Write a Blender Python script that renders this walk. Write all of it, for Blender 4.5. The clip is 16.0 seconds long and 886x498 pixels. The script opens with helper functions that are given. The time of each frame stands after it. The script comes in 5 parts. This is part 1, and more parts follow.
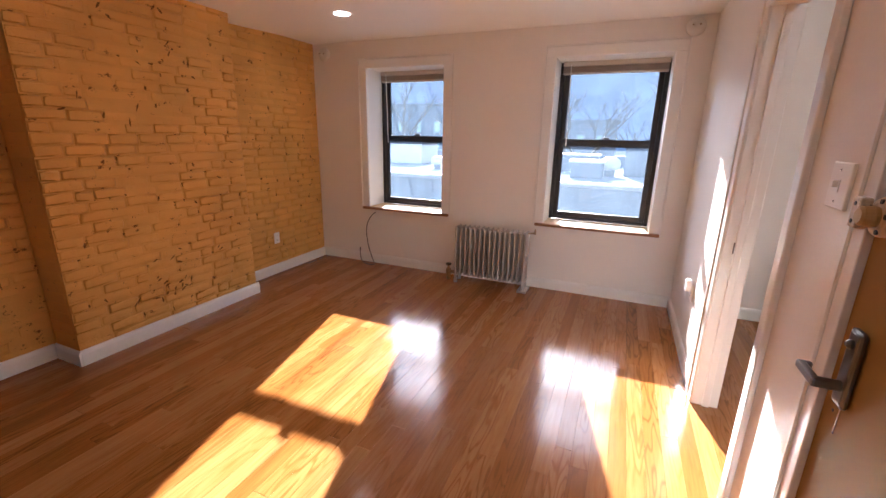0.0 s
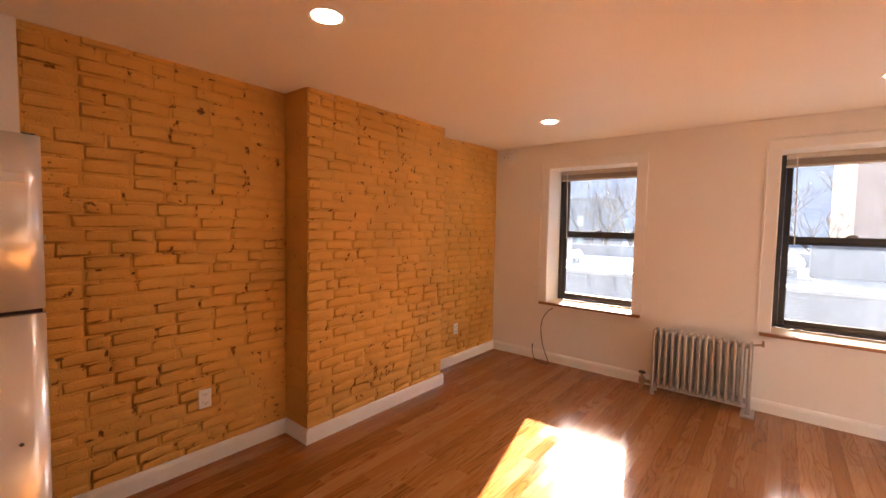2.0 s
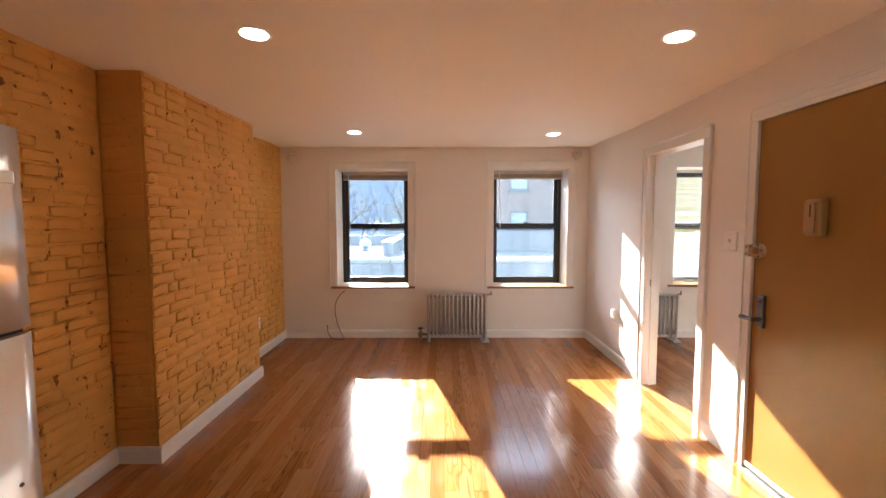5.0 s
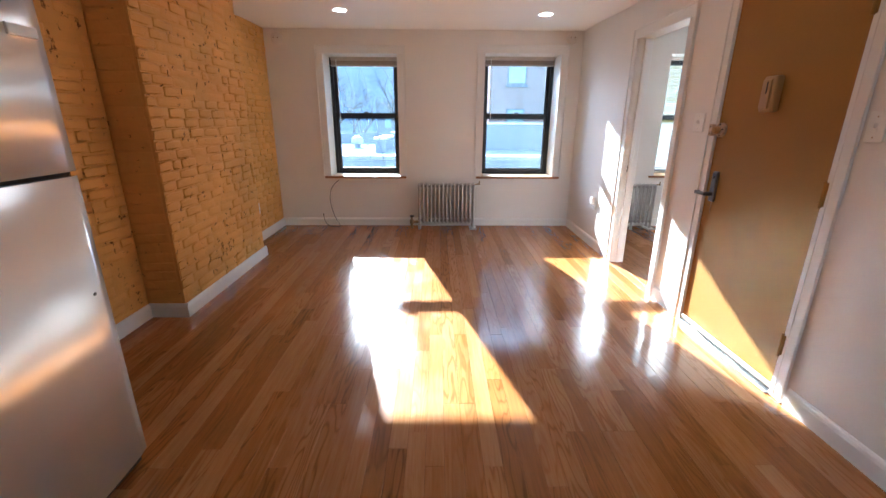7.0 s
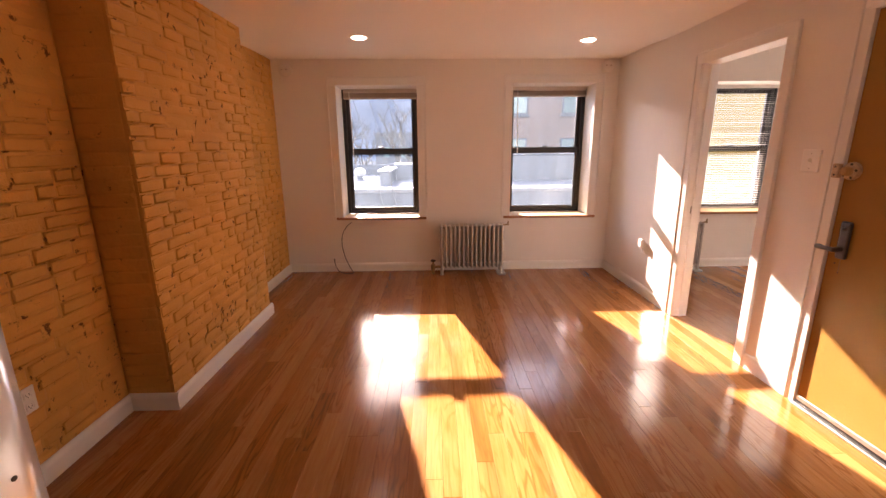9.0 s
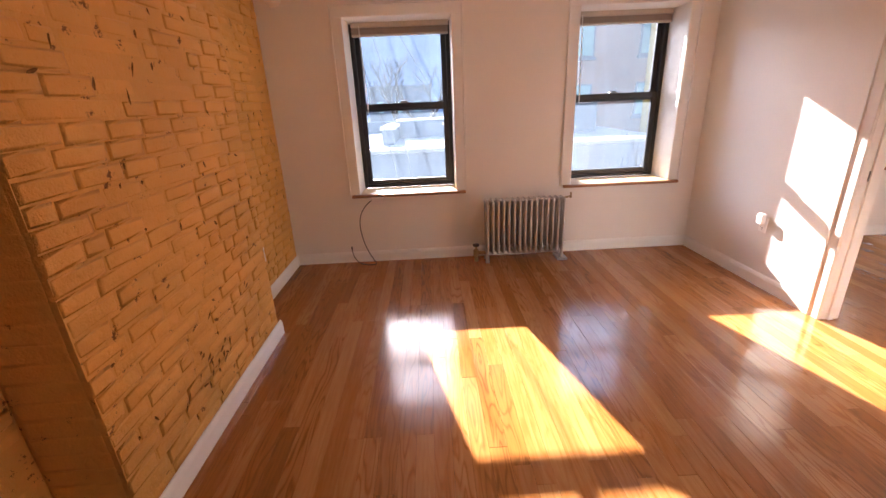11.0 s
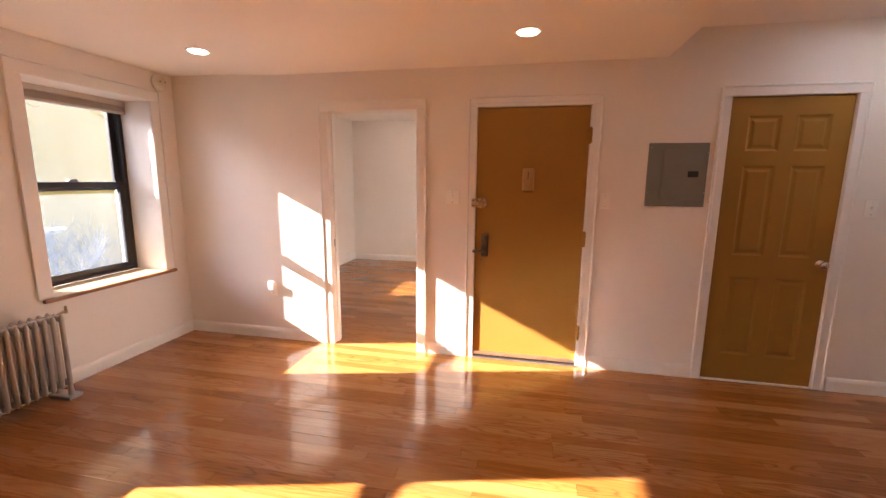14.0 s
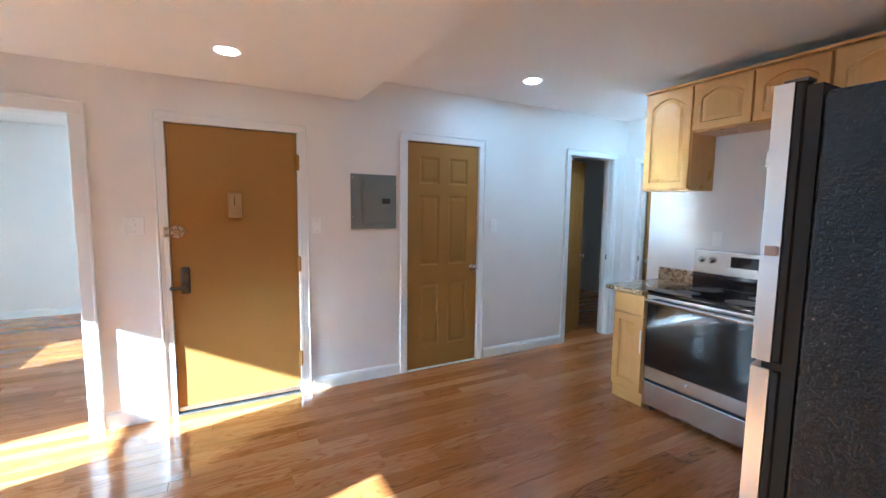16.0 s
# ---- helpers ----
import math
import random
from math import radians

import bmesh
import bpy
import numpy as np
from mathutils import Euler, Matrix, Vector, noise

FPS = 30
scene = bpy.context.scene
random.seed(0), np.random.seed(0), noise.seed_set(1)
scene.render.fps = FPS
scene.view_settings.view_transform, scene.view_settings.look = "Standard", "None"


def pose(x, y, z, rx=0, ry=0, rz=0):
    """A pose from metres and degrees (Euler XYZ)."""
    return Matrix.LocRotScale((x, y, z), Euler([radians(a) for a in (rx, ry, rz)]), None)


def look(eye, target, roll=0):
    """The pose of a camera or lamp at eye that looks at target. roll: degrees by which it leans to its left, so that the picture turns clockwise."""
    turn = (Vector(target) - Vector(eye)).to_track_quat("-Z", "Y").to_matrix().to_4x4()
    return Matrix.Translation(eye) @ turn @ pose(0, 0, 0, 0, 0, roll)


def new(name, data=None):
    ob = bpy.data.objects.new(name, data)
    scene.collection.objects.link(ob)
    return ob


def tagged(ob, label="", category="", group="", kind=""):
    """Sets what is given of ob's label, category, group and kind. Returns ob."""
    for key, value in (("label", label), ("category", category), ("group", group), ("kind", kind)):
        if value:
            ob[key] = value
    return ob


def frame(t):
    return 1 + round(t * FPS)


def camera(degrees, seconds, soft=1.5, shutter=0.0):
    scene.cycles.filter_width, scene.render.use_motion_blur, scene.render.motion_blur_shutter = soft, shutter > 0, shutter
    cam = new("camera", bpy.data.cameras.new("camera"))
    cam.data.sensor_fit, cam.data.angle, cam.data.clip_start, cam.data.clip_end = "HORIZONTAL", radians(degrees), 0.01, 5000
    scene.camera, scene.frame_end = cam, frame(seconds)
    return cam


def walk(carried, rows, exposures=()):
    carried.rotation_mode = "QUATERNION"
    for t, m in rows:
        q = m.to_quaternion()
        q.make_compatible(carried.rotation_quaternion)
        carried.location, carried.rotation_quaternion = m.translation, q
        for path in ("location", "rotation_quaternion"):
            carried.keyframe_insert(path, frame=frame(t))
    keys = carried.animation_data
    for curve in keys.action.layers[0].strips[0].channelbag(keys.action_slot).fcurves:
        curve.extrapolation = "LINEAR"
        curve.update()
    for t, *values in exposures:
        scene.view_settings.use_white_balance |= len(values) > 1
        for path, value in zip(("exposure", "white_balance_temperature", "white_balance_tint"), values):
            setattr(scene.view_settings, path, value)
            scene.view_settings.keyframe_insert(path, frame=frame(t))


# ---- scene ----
cam = camera(93.8, 16.0)
PATH = [
    (0, (-0.219, 0.104, 1.464), (-0.970, 1.880, 0.932), 1.1),
    (0.5, (-0.213, 0.051, 1.476), (-1.073, 1.826, 1.144), 0.9),
    (1, (-0.286, 0.011, 1.489), (-1.337, 1.697, 1.26), 1.1),
    (1.5, (-0.552, -0.056, 1.483), (-1.774, 1.52, 1.335), 1.1),
    (2, (-0.842, -0.167, 1.481), (-2.101, 1.382, 1.368), 1.1),
    (2.5, (-1.176, -0.354, 1.472), (-2.222, 1.347, 1.349), 0.9),
    (3, (-1.414, -0.4, 1.472), (-2.074, 1.483, 1.342), 0.7),
    (3.5, (-1.593, -0.482, 1.486), (-1.863, 1.497, 1.379), 0.5),
    (3.7, (-1.614, -0.56, 1.509), (-1.771, 1.431, 1.406), 0.3),
    (5.8, (-1.44, -1.284, 1.437), (-1.429, 0.701, 1.188), -0.1),
    (6, (-1.441, -1.307, 1.416), (-1.429, 0.662, 1.065), -0.1),
    (6.5, (-1.439, -1.35, 1.361), (-1.422, 0.576, 0.82), 0.1),
    (7, (-1.436, -1.364, 1.364), (-1.411, 0.545, 0.769), 0.3),
    (7.5, (-1.44, -1.308, 1.377), (-1.41, 0.617, 0.835), 0.5),
    (8, (-1.454, -1.19, 1.41), (-1.421, 0.753, 0.935), 0.3),
    (8.5, (-1.538, -1.027, 1.422), (-1.5, 0.923, 0.98), -0.0),
    (9, (-1.751, -0.76, 1.436), (-1.713, 1.184, 0.966), -0.5),
    (9.2, (-1.818, -0.65, 1.431), (-1.784, 1.284, 0.922), -0.6),
    (11.3, (-2.352, 0.533, 1.446), (-2.291, 2.416, 0.774), -3.3),
    (11.5, (-2.531, 0.708, 1.515), (-2.26, 2.579, 0.872), -1.6),
    (12, (-2.724, 0.839, 1.484), (-2.024, 2.657, 1.03), -0.1),
    (12.5, (-2.926, 0.926, 1.52), (-1.777, 2.52, 1.147), 0.4),
    (13, (-2.942, 0.868, 1.463), (-1.427, 2.132, 1.132), 0.9),
    (13.5, (-3.028, 0.821, 1.487), (-1.244, 1.659, 1.152), 0.7),
    (14, (-3.036, 0.884, 1.492), (-1.105, 1.286, 1.163), 0.6),
    (14.5, (-3.07, 0.989, 1.501), (-1.094, 0.972, 1.192), 0.7),
    (15, (-3.089, 1.017, 1.492), (-1.147, 0.617, 1.227), 0.8),
    (15.5, (-3.086, 1.023, 1.488), (-1.231, 0.31, 1.266), 0.7),
    (16, (-3.074, 1.004, 1.492), (-1.321, 0.062, 1.299), 0.7),
]
LIGHT = [
    (0, 4.45, 5700, 16), (0.5, 4.5, 6900, 24), (1.2, 4.53, 7500, 25), (2.2, 4.8, 7600, 25),
    (3.0, 4.65, 7200, 21), (3.6, 4.6, 7400, 21), (6, 4.57, 5050, 2), (7.5, 4.6, 4900, 2),
    (8.5, 4.4, 5950, 16), (9, 4.35, 7400, 30), (11.3, 4.65, 6150, 20), (12, 4.4, 8000, 36), (13.5, 4.3, 8400, 40),
    (14.0, 4.65, 6800, 22), (14.5, 4.77, 5600, 10), (15.2, 5.0, 4410, -1), (16, 5.33, 4080, -9)]
walk(cam, [(t, look(eye, target, roll)) for t, eye, target, roll in PATH], LIGHT)

# ---- world and light ----
scene.cycles.blur_glossy = 0.0                # the sun thrown up by the varnished floor keeps its shape
SUN_WAY = Vector((0.252, -1.0, -0.485)).normalized()
world = bpy.data.worlds.new("daylight")
scene.world = world
world.use_nodes = True
wn = world.node_tree
sky = wn.nodes.new("ShaderNodeTexSky")
sky.sky_type = "NISHITA"
sky.sun_disc = False
sky.sun_elevation = radians(26)
sky.sun_rotation = radians(-14)
sky.dust_density = 1.0
wn.links.new(sky.outputs["Color"], wn.nodes["Background"].inputs["Color"])
wn.nodes["Background"].inputs["Strength"].default_value = 0.056
sun = new("sun", bpy.data.lights.new("sun", "SUN"))
sun.data.energy = 2.05
sun.data.angle = radians(0.6)
sun.data.color = (1.0, 0.93, 0.82)
sun.rotation_euler = SUN_WAY.to_track_quat("-Z", "Y").to_euler()


# ---- materials ----
def nodes_of(name):
    m = bpy.data.materials.new(name)
    m.use_nodes = True
    t = m.node_tree
    return m, t, t.nodes["Principled BSDF"]


def node(t, kind, **values):
    n = t.nodes.new(kind)
    for k, v in values.items():
        n.inputs[k].default_value = v
    return n


def ramp(t, fac, stops):
    r = t.nodes.new("ShaderNodeValToRGB")
    els = r.color_ramp.elements
    els[0].position, els[0].color = stops[0][0], (*stops[0][1], 1)
    els[1].position, els[1].color = stops[-1][0], (*stops[-1][1], 1)
    for p, c in stops[1:-1]:
        e = els.new(p)
        e.color = (*c, 1)
    t.links.new(fac, r.inputs["Fac"])
    return r.outputs["Color"]


def surface(name, col, rough=0.5, metal=0.0, var=0.12, scale=3.0, fine=60.0, bump=0.1, depth=0.002, spec=0.5, coat=0.0, stretch=(1, 1, 1)):
    """A plain surface with variation at two scales, in colour, gloss and relief."""
    m, t, b = nodes_of(name)
    tc = t.nodes.new("ShaderNodeTexCoord")
    mp = t.nodes.new("ShaderNodeMapping")
    mp.inputs["Scale"].default_value = stretch
    t.links.new(tc.outputs["Object"], mp.inputs["Vector"])
    big = node(t, "ShaderNodeTexNoise", Scale=scale, Detail=4.0)
    small = node(t, "ShaderNodeTexNoise", Scale=fine, Detail=3.0)
    t.links.new(mp.outputs["Vector"], big.inputs["Vector"])
    t.links.new(mp.outputs["Vector"], small.inputs["Vector"])
    add = t.nodes.new("ShaderNodeMath")
    add.operation = "MULTIPLY_ADD"
    add.inputs[1].default_value = 0.65
    t.links.new(big.outputs["Fac"], add.inputs[0])
    half = t.nodes.new("ShaderNodeMath")
    half.operation = "MULTIPLY"
    half.inputs[1].default_value = 0.35
    t.links.new(small.outputs["Fac"], half.inputs[0])
    t.links.new(half.outputs[0], add.inputs[2])
    lo = [max(0, c * (1 - var)) for c in col]
    hi = [min(1, c * (1 + var)) for c in col]
    t.links.new(ramp(t, add.outputs[0], [(0.3, lo), (0.7, hi)]), b.inputs["Base Color"])
    mr = t.nodes.new("ShaderNodeMapRange")
    mr.inputs["To Min"].default_value = max(0.02, rough * 0.85)
    mr.inputs["To Max"].default_value = min(1, rough * 1.15)
    t.links.new(add.outputs[0], mr.inputs["Value"])
    t.links.new(mr.outputs["Result"], b.inputs["Roughness"])
    b.inputs["Metallic"].default_value = metal
    b.inputs["Specular IOR Level"].default_value = spec
    b.inputs["Coat Weight"].default_value = coat
    if bump:
        bp = t.nodes.new("ShaderNodeBump")
        bp.inputs["Strength"].default_value = bump
        bp.inputs["Distance"].default_value = depth
        t.links.new(add.outputs[0], bp.inputs["Height"])
        t.links.new(bp.outputs["Normal"], b.inputs["Normal"])
    return m


def random_value(t):
    """One value for each piece: from the object, or from the island where pieces are joined."""
    info = t.nodes.new("ShaderNodeObjectInfo")
    geo = t.nodes.new("ShaderNodeNewGeometry")
    add = t.nodes.new("ShaderNodeMath")
    t.links.new(info.outputs["Random"], add.inputs[0])
    t.links.new(geo.outputs["Random Per Island"], add.inputs[1])
    fr = t.nodes.new("ShaderNodeMath")
    fr.operation = "FRACT"
    t.links.new(add.outputs[0], fr.inputs[0])
    return fr.outputs[0]


def wood(name, dark, mid, light, rough, grain=1.0, along="Y", coat=0.0, wave=0.35, spread=0.5):
    """Boards with long grain, each of its own tone."""
    m, t, b = nodes_of(name)
    rnd = random_value(t)
    tc = t.nodes.new("ShaderNodeTexCoord")
    off = t.nodes.new("ShaderNodeVectorMath")
    off.operation = "MULTIPLY_ADD"
    comb = t.nodes.new("ShaderNodeCombineXYZ")
    for i in range(3):
        t.links.new(rnd, comb.inputs[i])
    off.inputs[1].default_value = (37.0, 53.0, 19.0)
    t.links.new(comb.outputs[0], off.inputs[0])
    t.links.new(tc.outputs["Object"], off.inputs[2])
    mp = t.nodes.new("ShaderNodeMapping")
    s = {"X": (1.2, 22, 22), "Y": (22, 1.2, 22), "Z": (22, 22, 1.2)}[along]
    mp.inputs["Scale"].default_value = [v * grain for v in s]
    t.links.new(off.outputs[0], mp.inputs["Vector"])
    fine = node(t, "ShaderNodeTexNoise", Scale=3.0, Detail=6.0, Roughness=0.65)
    t.links.new(mp.outputs[0], fine.inputs["Vector"])
    mp2 = t.nodes.new("ShaderNodeMapping")
    s2 = {"X": (1.0, 9, 9), "Y": (9, 1.0, 9), "Z": (9, 9, 1.0)}[along]
    mp2.inputs["Scale"].default_value = [v * grain for v in s2]
    t.links.new(off.outputs[0], mp2.inputs["Vector"])
    broad = node(t, "ShaderNodeTexNoise", Scale=1.1, Detail=2.0)
    t.links.new(mp2.outputs[0], broad.inputs["Vector"])
    rings = t.nodes.new("ShaderNodeMath")
    rings.operation = "MULTIPLY"
    rings.inputs[1].default_value = 75.0
    t.links.new(broad.outputs["Fac"], rings.inputs[0])
    sine = t.nodes.new("ShaderNodeMath")
    sine.operation = "SINE"
    t.links.new(rings.outputs[0], sine.inputs[0])
    mixf = t.nodes.new("ShaderNodeMath")
    mixf.operation = "MULTIPLY_ADD"
    mixf.inputs[1].default_value = -0.62 * wave
    up = t.nodes.new("ShaderNodeMath")
    up.operation = "MULTIPLY_ADD"
    up.inputs[1].default_value = up.inputs[2].default_value = 0.5
    t.links.new(sine.outputs[0], up.inputs[0])
    line = t.nodes.new("ShaderNodeMath")
    line.operation = "POWER"
    line.inputs[1].default_value = 5.0
    t.links.new(up.outputs[0], line.inputs[0])
    calm = t.nodes.new("ShaderNodeMath")
    calm.operation = "MULTIPLY_ADD"
    calm.inputs[1].default_value = 0.55
    calm.inputs[2].default_value = 0.29
    t.links.new(fine.outputs["Fac"], calm.inputs[0])
    own = t.nodes.new("ShaderNodeMath")
    own.operation = "MULTIPLY"
    own.inputs[1].default_value = 7.31
    t.links.new(rnd, own.inputs[0])
    figure = t.nodes.new("ShaderNodeMath")
    figure.operation = "FRACT"
    t.links.new(own.outputs[0], figure.inputs[0])
    drawn = t.nodes.new("ShaderNodeMath")
    drawn.operation = "MULTIPLY"
    t.links.new(figure.outputs[0], drawn.inputs[0])
    t.links.new(line.outputs[0], drawn.inputs[1])
    t.links.new(drawn.outputs[0], mixf.inputs[0])
    t.links.new(calm.outputs[0], mixf.inputs[2])
    tone = t.nodes.new("ShaderNodeMath")
    tone.operation = "MULTIPLY_ADD"
    tone.inputs[1].default_value = spread
    t.links.new(rnd, tone.inputs[0])
    shift = t.nodes.new("ShaderNodeMath")
    shift.operation = "SUBTRACT"
    shift.inputs[1].default_value = spread * 0.5
    t.links.new(mixf.outputs[0], shift.inputs[0])
    t.links.new(shift.outputs[0], tone.inputs[2])
    t.links.new(ramp(t, tone.outputs[0], [(0.0, dark), (0.5, mid), (1.0, light)]), b.inputs["Base Color"])
    smear = node(t, "ShaderNodeTexNoise", Scale=2.3, Detail=5.0, Roughness=0.6)
    t.links.new(off.outputs[0], smear.inputs["Vector"])
    mr = t.nodes.new("ShaderNodeMapRange")
    mr.inputs["From Min"].default_value, mr.inputs["From Max"].default_value = 0.3, 0.7
    mr.inputs["To Min"].default_value, mr.inputs["To Max"].default_value = rough * 0.7, rough * 1.4
    t.links.new(smear.outputs["Fac"], mr.inputs["Value"])
    t.links.new(mr.outputs[0], b.inputs["Roughness"])
    b.inputs["Coat Weight"].default_value = coat
    b.inputs["Coat Roughness"].default_value = 0.075
    bp = t.nodes.new("ShaderNodeBump")
    bp.inputs["Strength"].default_value = 0.052
    bp.inputs["Distance"].default_value = 0.0008
    t.links.new(mixf.outputs[0], bp.inputs["Height"])
    wob = node(t, "ShaderNodeTexNoise", Scale=7.0, Detail=1.0)
    t.links.new(off.outputs[0], wob.inputs["Vector"])
    bp2 = t.nodes.new("ShaderNodeBump")
    bp2.inputs["Strength"].default_value = 0.25
    bp2.inputs["Distance"].default_value = 0.0012
    t.links.new(wob.outputs["Fac"], bp2.inputs["Height"])
    t.links.new(bp.outputs[0], bp2.inputs["Normal"])
    t.links.new(bp2.outputs["Normal"], b.inputs["Normal"])
    return m


def painted_brick(name, col, nick=0.30):
    """Thick ochre paint over old brick, with dark nicks where the paint never reached."""
    m, t, b = nodes_of(name)
    rnd = random_value(t)
    geo = t.nodes.new("ShaderNodeNewGeometry")
    big = node(t, "ShaderNodeTexNoise", Scale=2.2, Detail=5.0)
    pit = node(t, "ShaderNodeTexNoise", Scale=15.0, Detail=5.0, Roughness=0.72)
    grit = node(t, "ShaderNodeTexNoise", Scale=120.0, Detail=3.0)
    for n in (big, pit, grit):
        t.links.new(geo.outputs["Position"], n.inputs["Vector"])
    mix = t.nodes.new("ShaderNodeMath")
    mix.operation = "MULTIPLY_ADD"
    mix.inputs[1].default_value = 0.14
    t.links.new(rnd, mix.inputs[0])
    t.links.new(big.outputs["Fac"], mix.inputs[2])
    base = ramp(t, mix.outputs[0], [(0.3, [c * 0.86 for c in col]), (0.8, [c * 1.12 for c in col])])
    hole = ramp(t, pit.outputs["Fac"], [(nick - 0.02, (0, 0, 0)), (nick + 0.03, (1, 1, 1))])
    mc = t.nodes.new("ShaderNodeMix")
    mc.data_type = "RGBA"
    mc.inputs["A"].default_value = (col[0] * 0.27, col[1] * 0.21, col[2] * 0.17, 1)
    t.links.new(hole, mc.inputs["Factor"])
    t.links.new(base, mc.inputs["B"])
    t.links.new(mc.outputs["Result"], b.inputs["Base Color"])
    b.inputs["Roughness"].default_value = 0.62
    b.inputs["Specular IOR Level"].default_value = 0.3
    h = t.nodes.new("ShaderNodeMath")
    h.operation = "MULTIPLY_ADD"
    h.inputs[1].default_value = 0.12
    t.links.new(grit.outputs["Fac"], h.inputs[0])
    t.links.new(pit.outputs["Fac"], h.inputs[2])
    bp = t.nodes.new("ShaderNodeBump")
    bp.inputs["Strength"].default_value = 0.8
    bp.inputs["Distance"].default_value = 0.011
    t.links.new(h.outputs[0], bp.inputs["Height"])
    t.links.new(bp.outputs[0], b.inputs["Normal"])
    return m


def granite(name):
    m, t, b = nodes_of(name)
    tc = t.nodes.new("ShaderNodeTexCoord")
    a = node(t, "ShaderNodeTexNoise", Scale=26.0, Detail=6.0, Roughness=0.7, Distortion=1.2)
    t.links.new(tc.outputs["Object"], a.inputs["Vector"])
    t.links.new(ramp(t, a.outputs["Fac"], [(0.32, (0.03, 0.02, 0.015)), (0.44, (0.2, 0.12, 0.06)), (0.52, (0.5, 0.36, 0.2)), (0.7, (0.68, 0.58, 0.42))]), b.inputs["Base Color"])
    b.inputs["Roughness"].default_value = 0.12
    return m


def glass(name, haze):
    """Window glass with a film of dust that scatters the sun."""
    m = bpy.data.materials.new(name)
    m.use_nodes = True
    t = m.node_tree
    t.nodes.clear()
    out = t.nodes.new("ShaderNodeOutputMaterial")
    clear = t.nodes.new("ShaderNodeBsdfTransparent")
    gloss = t.nodes.new("ShaderNodeBsdfGlossy")
    gloss.inputs["Roughness"].default_value = 0.02
    fr = t.nodes.new("ShaderNodeFresnel")
    fr.inputs["IOR"].default_value = 1.3
    m1 = t.nodes.new("ShaderNodeMixShader")
    t.links.new(fr.outputs[0], m1.inputs[0])
    t.links.new(clear.outputs[0], m1.inputs[1])
    t.links.new(gloss.outputs[0], m1.inputs[2])
    film = t.nodes.new("ShaderNodeBsdfTranslucent")
    film.inputs["Color"].default_value = (0.58, 0.78, 1.0, 1)
    tc = t.nodes.new("ShaderNodeTexCoord")
    mp = t.nodes.new("ShaderNodeMapping")
    mp.inputs["Scale"].default_value = (5, 5, 1.6)
    t.links.new(tc.outputs["Object"], mp.inputs["Vector"])
    n = node(t, "ShaderNodeTexNoise", Scale=2.0, Detail=5.0, Roughness=0.6)
    t.links.new(mp.outputs[0], n.inputs["Vector"])
    mr = t.nodes.new("ShaderNodeMapRange")
    mr.inputs["From Min"].default_value, mr.inputs["From Max"].default_value = 0.3, 0.75
    mr.inputs["To Min"].default_value, mr.inputs["To Max"].default_value = haze * 0.8, haze * 1.3
    t.links.new(n.outputs["Fac"], mr.inputs["Value"])
    m2 = t.nodes.new("ShaderNodeMixShader")
    t.links.new(mr.outputs[0], m2.inputs[0])
    t.links.new(m1.outputs[0], m2.inputs[1])
    t.links.new(film.outputs[0], m2.inputs[2])
    t.links.new(m2.outputs[0], out.inputs["Surface"])
    return m


def glow(name, col, strength):
    m, t, b = nodes_of(name)
    b.inputs["Base Color"].default_value = (0.9, 0.9, 0.9, 1)
    b.inputs["Emission Color"].default_value = (*col, 1)
    b.inputs["Emission Strength"].default_value = strength
    return m


OCHRE = (0.75, 0.40, 0.10)
WALL = surface("wall_paint", (0.84, 0.81, 0.77), 0.45, var=0.035, scale=1.3, fine=90, bump=0.12, depth=0.0015)
CEIL = surface("ceiling_paint", (0.93, 0.91, 0.88), 0.6, var=0.03, scale=1.0, fine=70, bump=0.15, depth=0.002)
TRIM = surface("trim_paint", (0.84, 0.83, 0.81), 0.3, var=0.03, scale=3, fine=60, bump=0.05, depth=0.0012)
BRICK = painted_brick("painted_brick", OCHRE, 0.325)
MORTAR = painted_brick("painted_mortar", tuple(c * 0.97 for c in OCHRE), 0.37)
NICK = surface("bare_joint", (0.20, 0.092, 0.018), 0.9, var=0.3, scale=30, fine=120, bump=0.4, depth=0.003)
DOORP = surface("door_paint", (0.34, 0.182, 0.040), 0.58, var=0.06, scale=2, fine=120, bump=0.12, depth=0.0008, spec=0.12)
FLOOR = wood("oak_floor", (0.11, 0.037, 0.008), (0.33, 0.124, 0.028), (0.53, 0.265, 0.10), 0.155, coat=0.08, spread=0.36, wave=0.52)
UNDER = surface("dark_gap", (0.05, 0.02, 0.008), 0.7, var=0.2, bump=0)
MAPLE = wood("maple", (0.54, 0.28, 0.07), (0.66, 0.37, 0.10), (0.74, 0.45, 0.15), 0.32, along="Z", wave=0.12, spread=0.25)
SILLW = wood("sill_wood", (0.55, 0.36, 0.18), (0.66, 0.46, 0.25), (0.75, 0.55, 0.32), 0.4, along="X", wave=0.1)
SILLE = wood("sill_edge_wood", (0.22, 0.09, 0.035), (0.30, 0.13, 0.05), (0.36, 0.17, 0.07), 0.45, along="X", wave=0.1)
BLACKF = surface("window_frame_paint", (0.022, 0.022, 0.025), 0.42, var=0.3, scale=6, fine=80, bump=0.1)
GLASS = glass("dusty_glass", 0.018)
GLASSD = glass("streaked_glass", 0.022)
BLIND = surface("blind_vinyl", (0.60, 0.53, 0.46), 0.5, var=0.08, scale=8, fine=90, bump=0.05)
BLINDS = surface("blind_slats", (0.36, 0.29, 0.235), 0.5, var=0.12, scale=10, fine=90, bump=0.05)
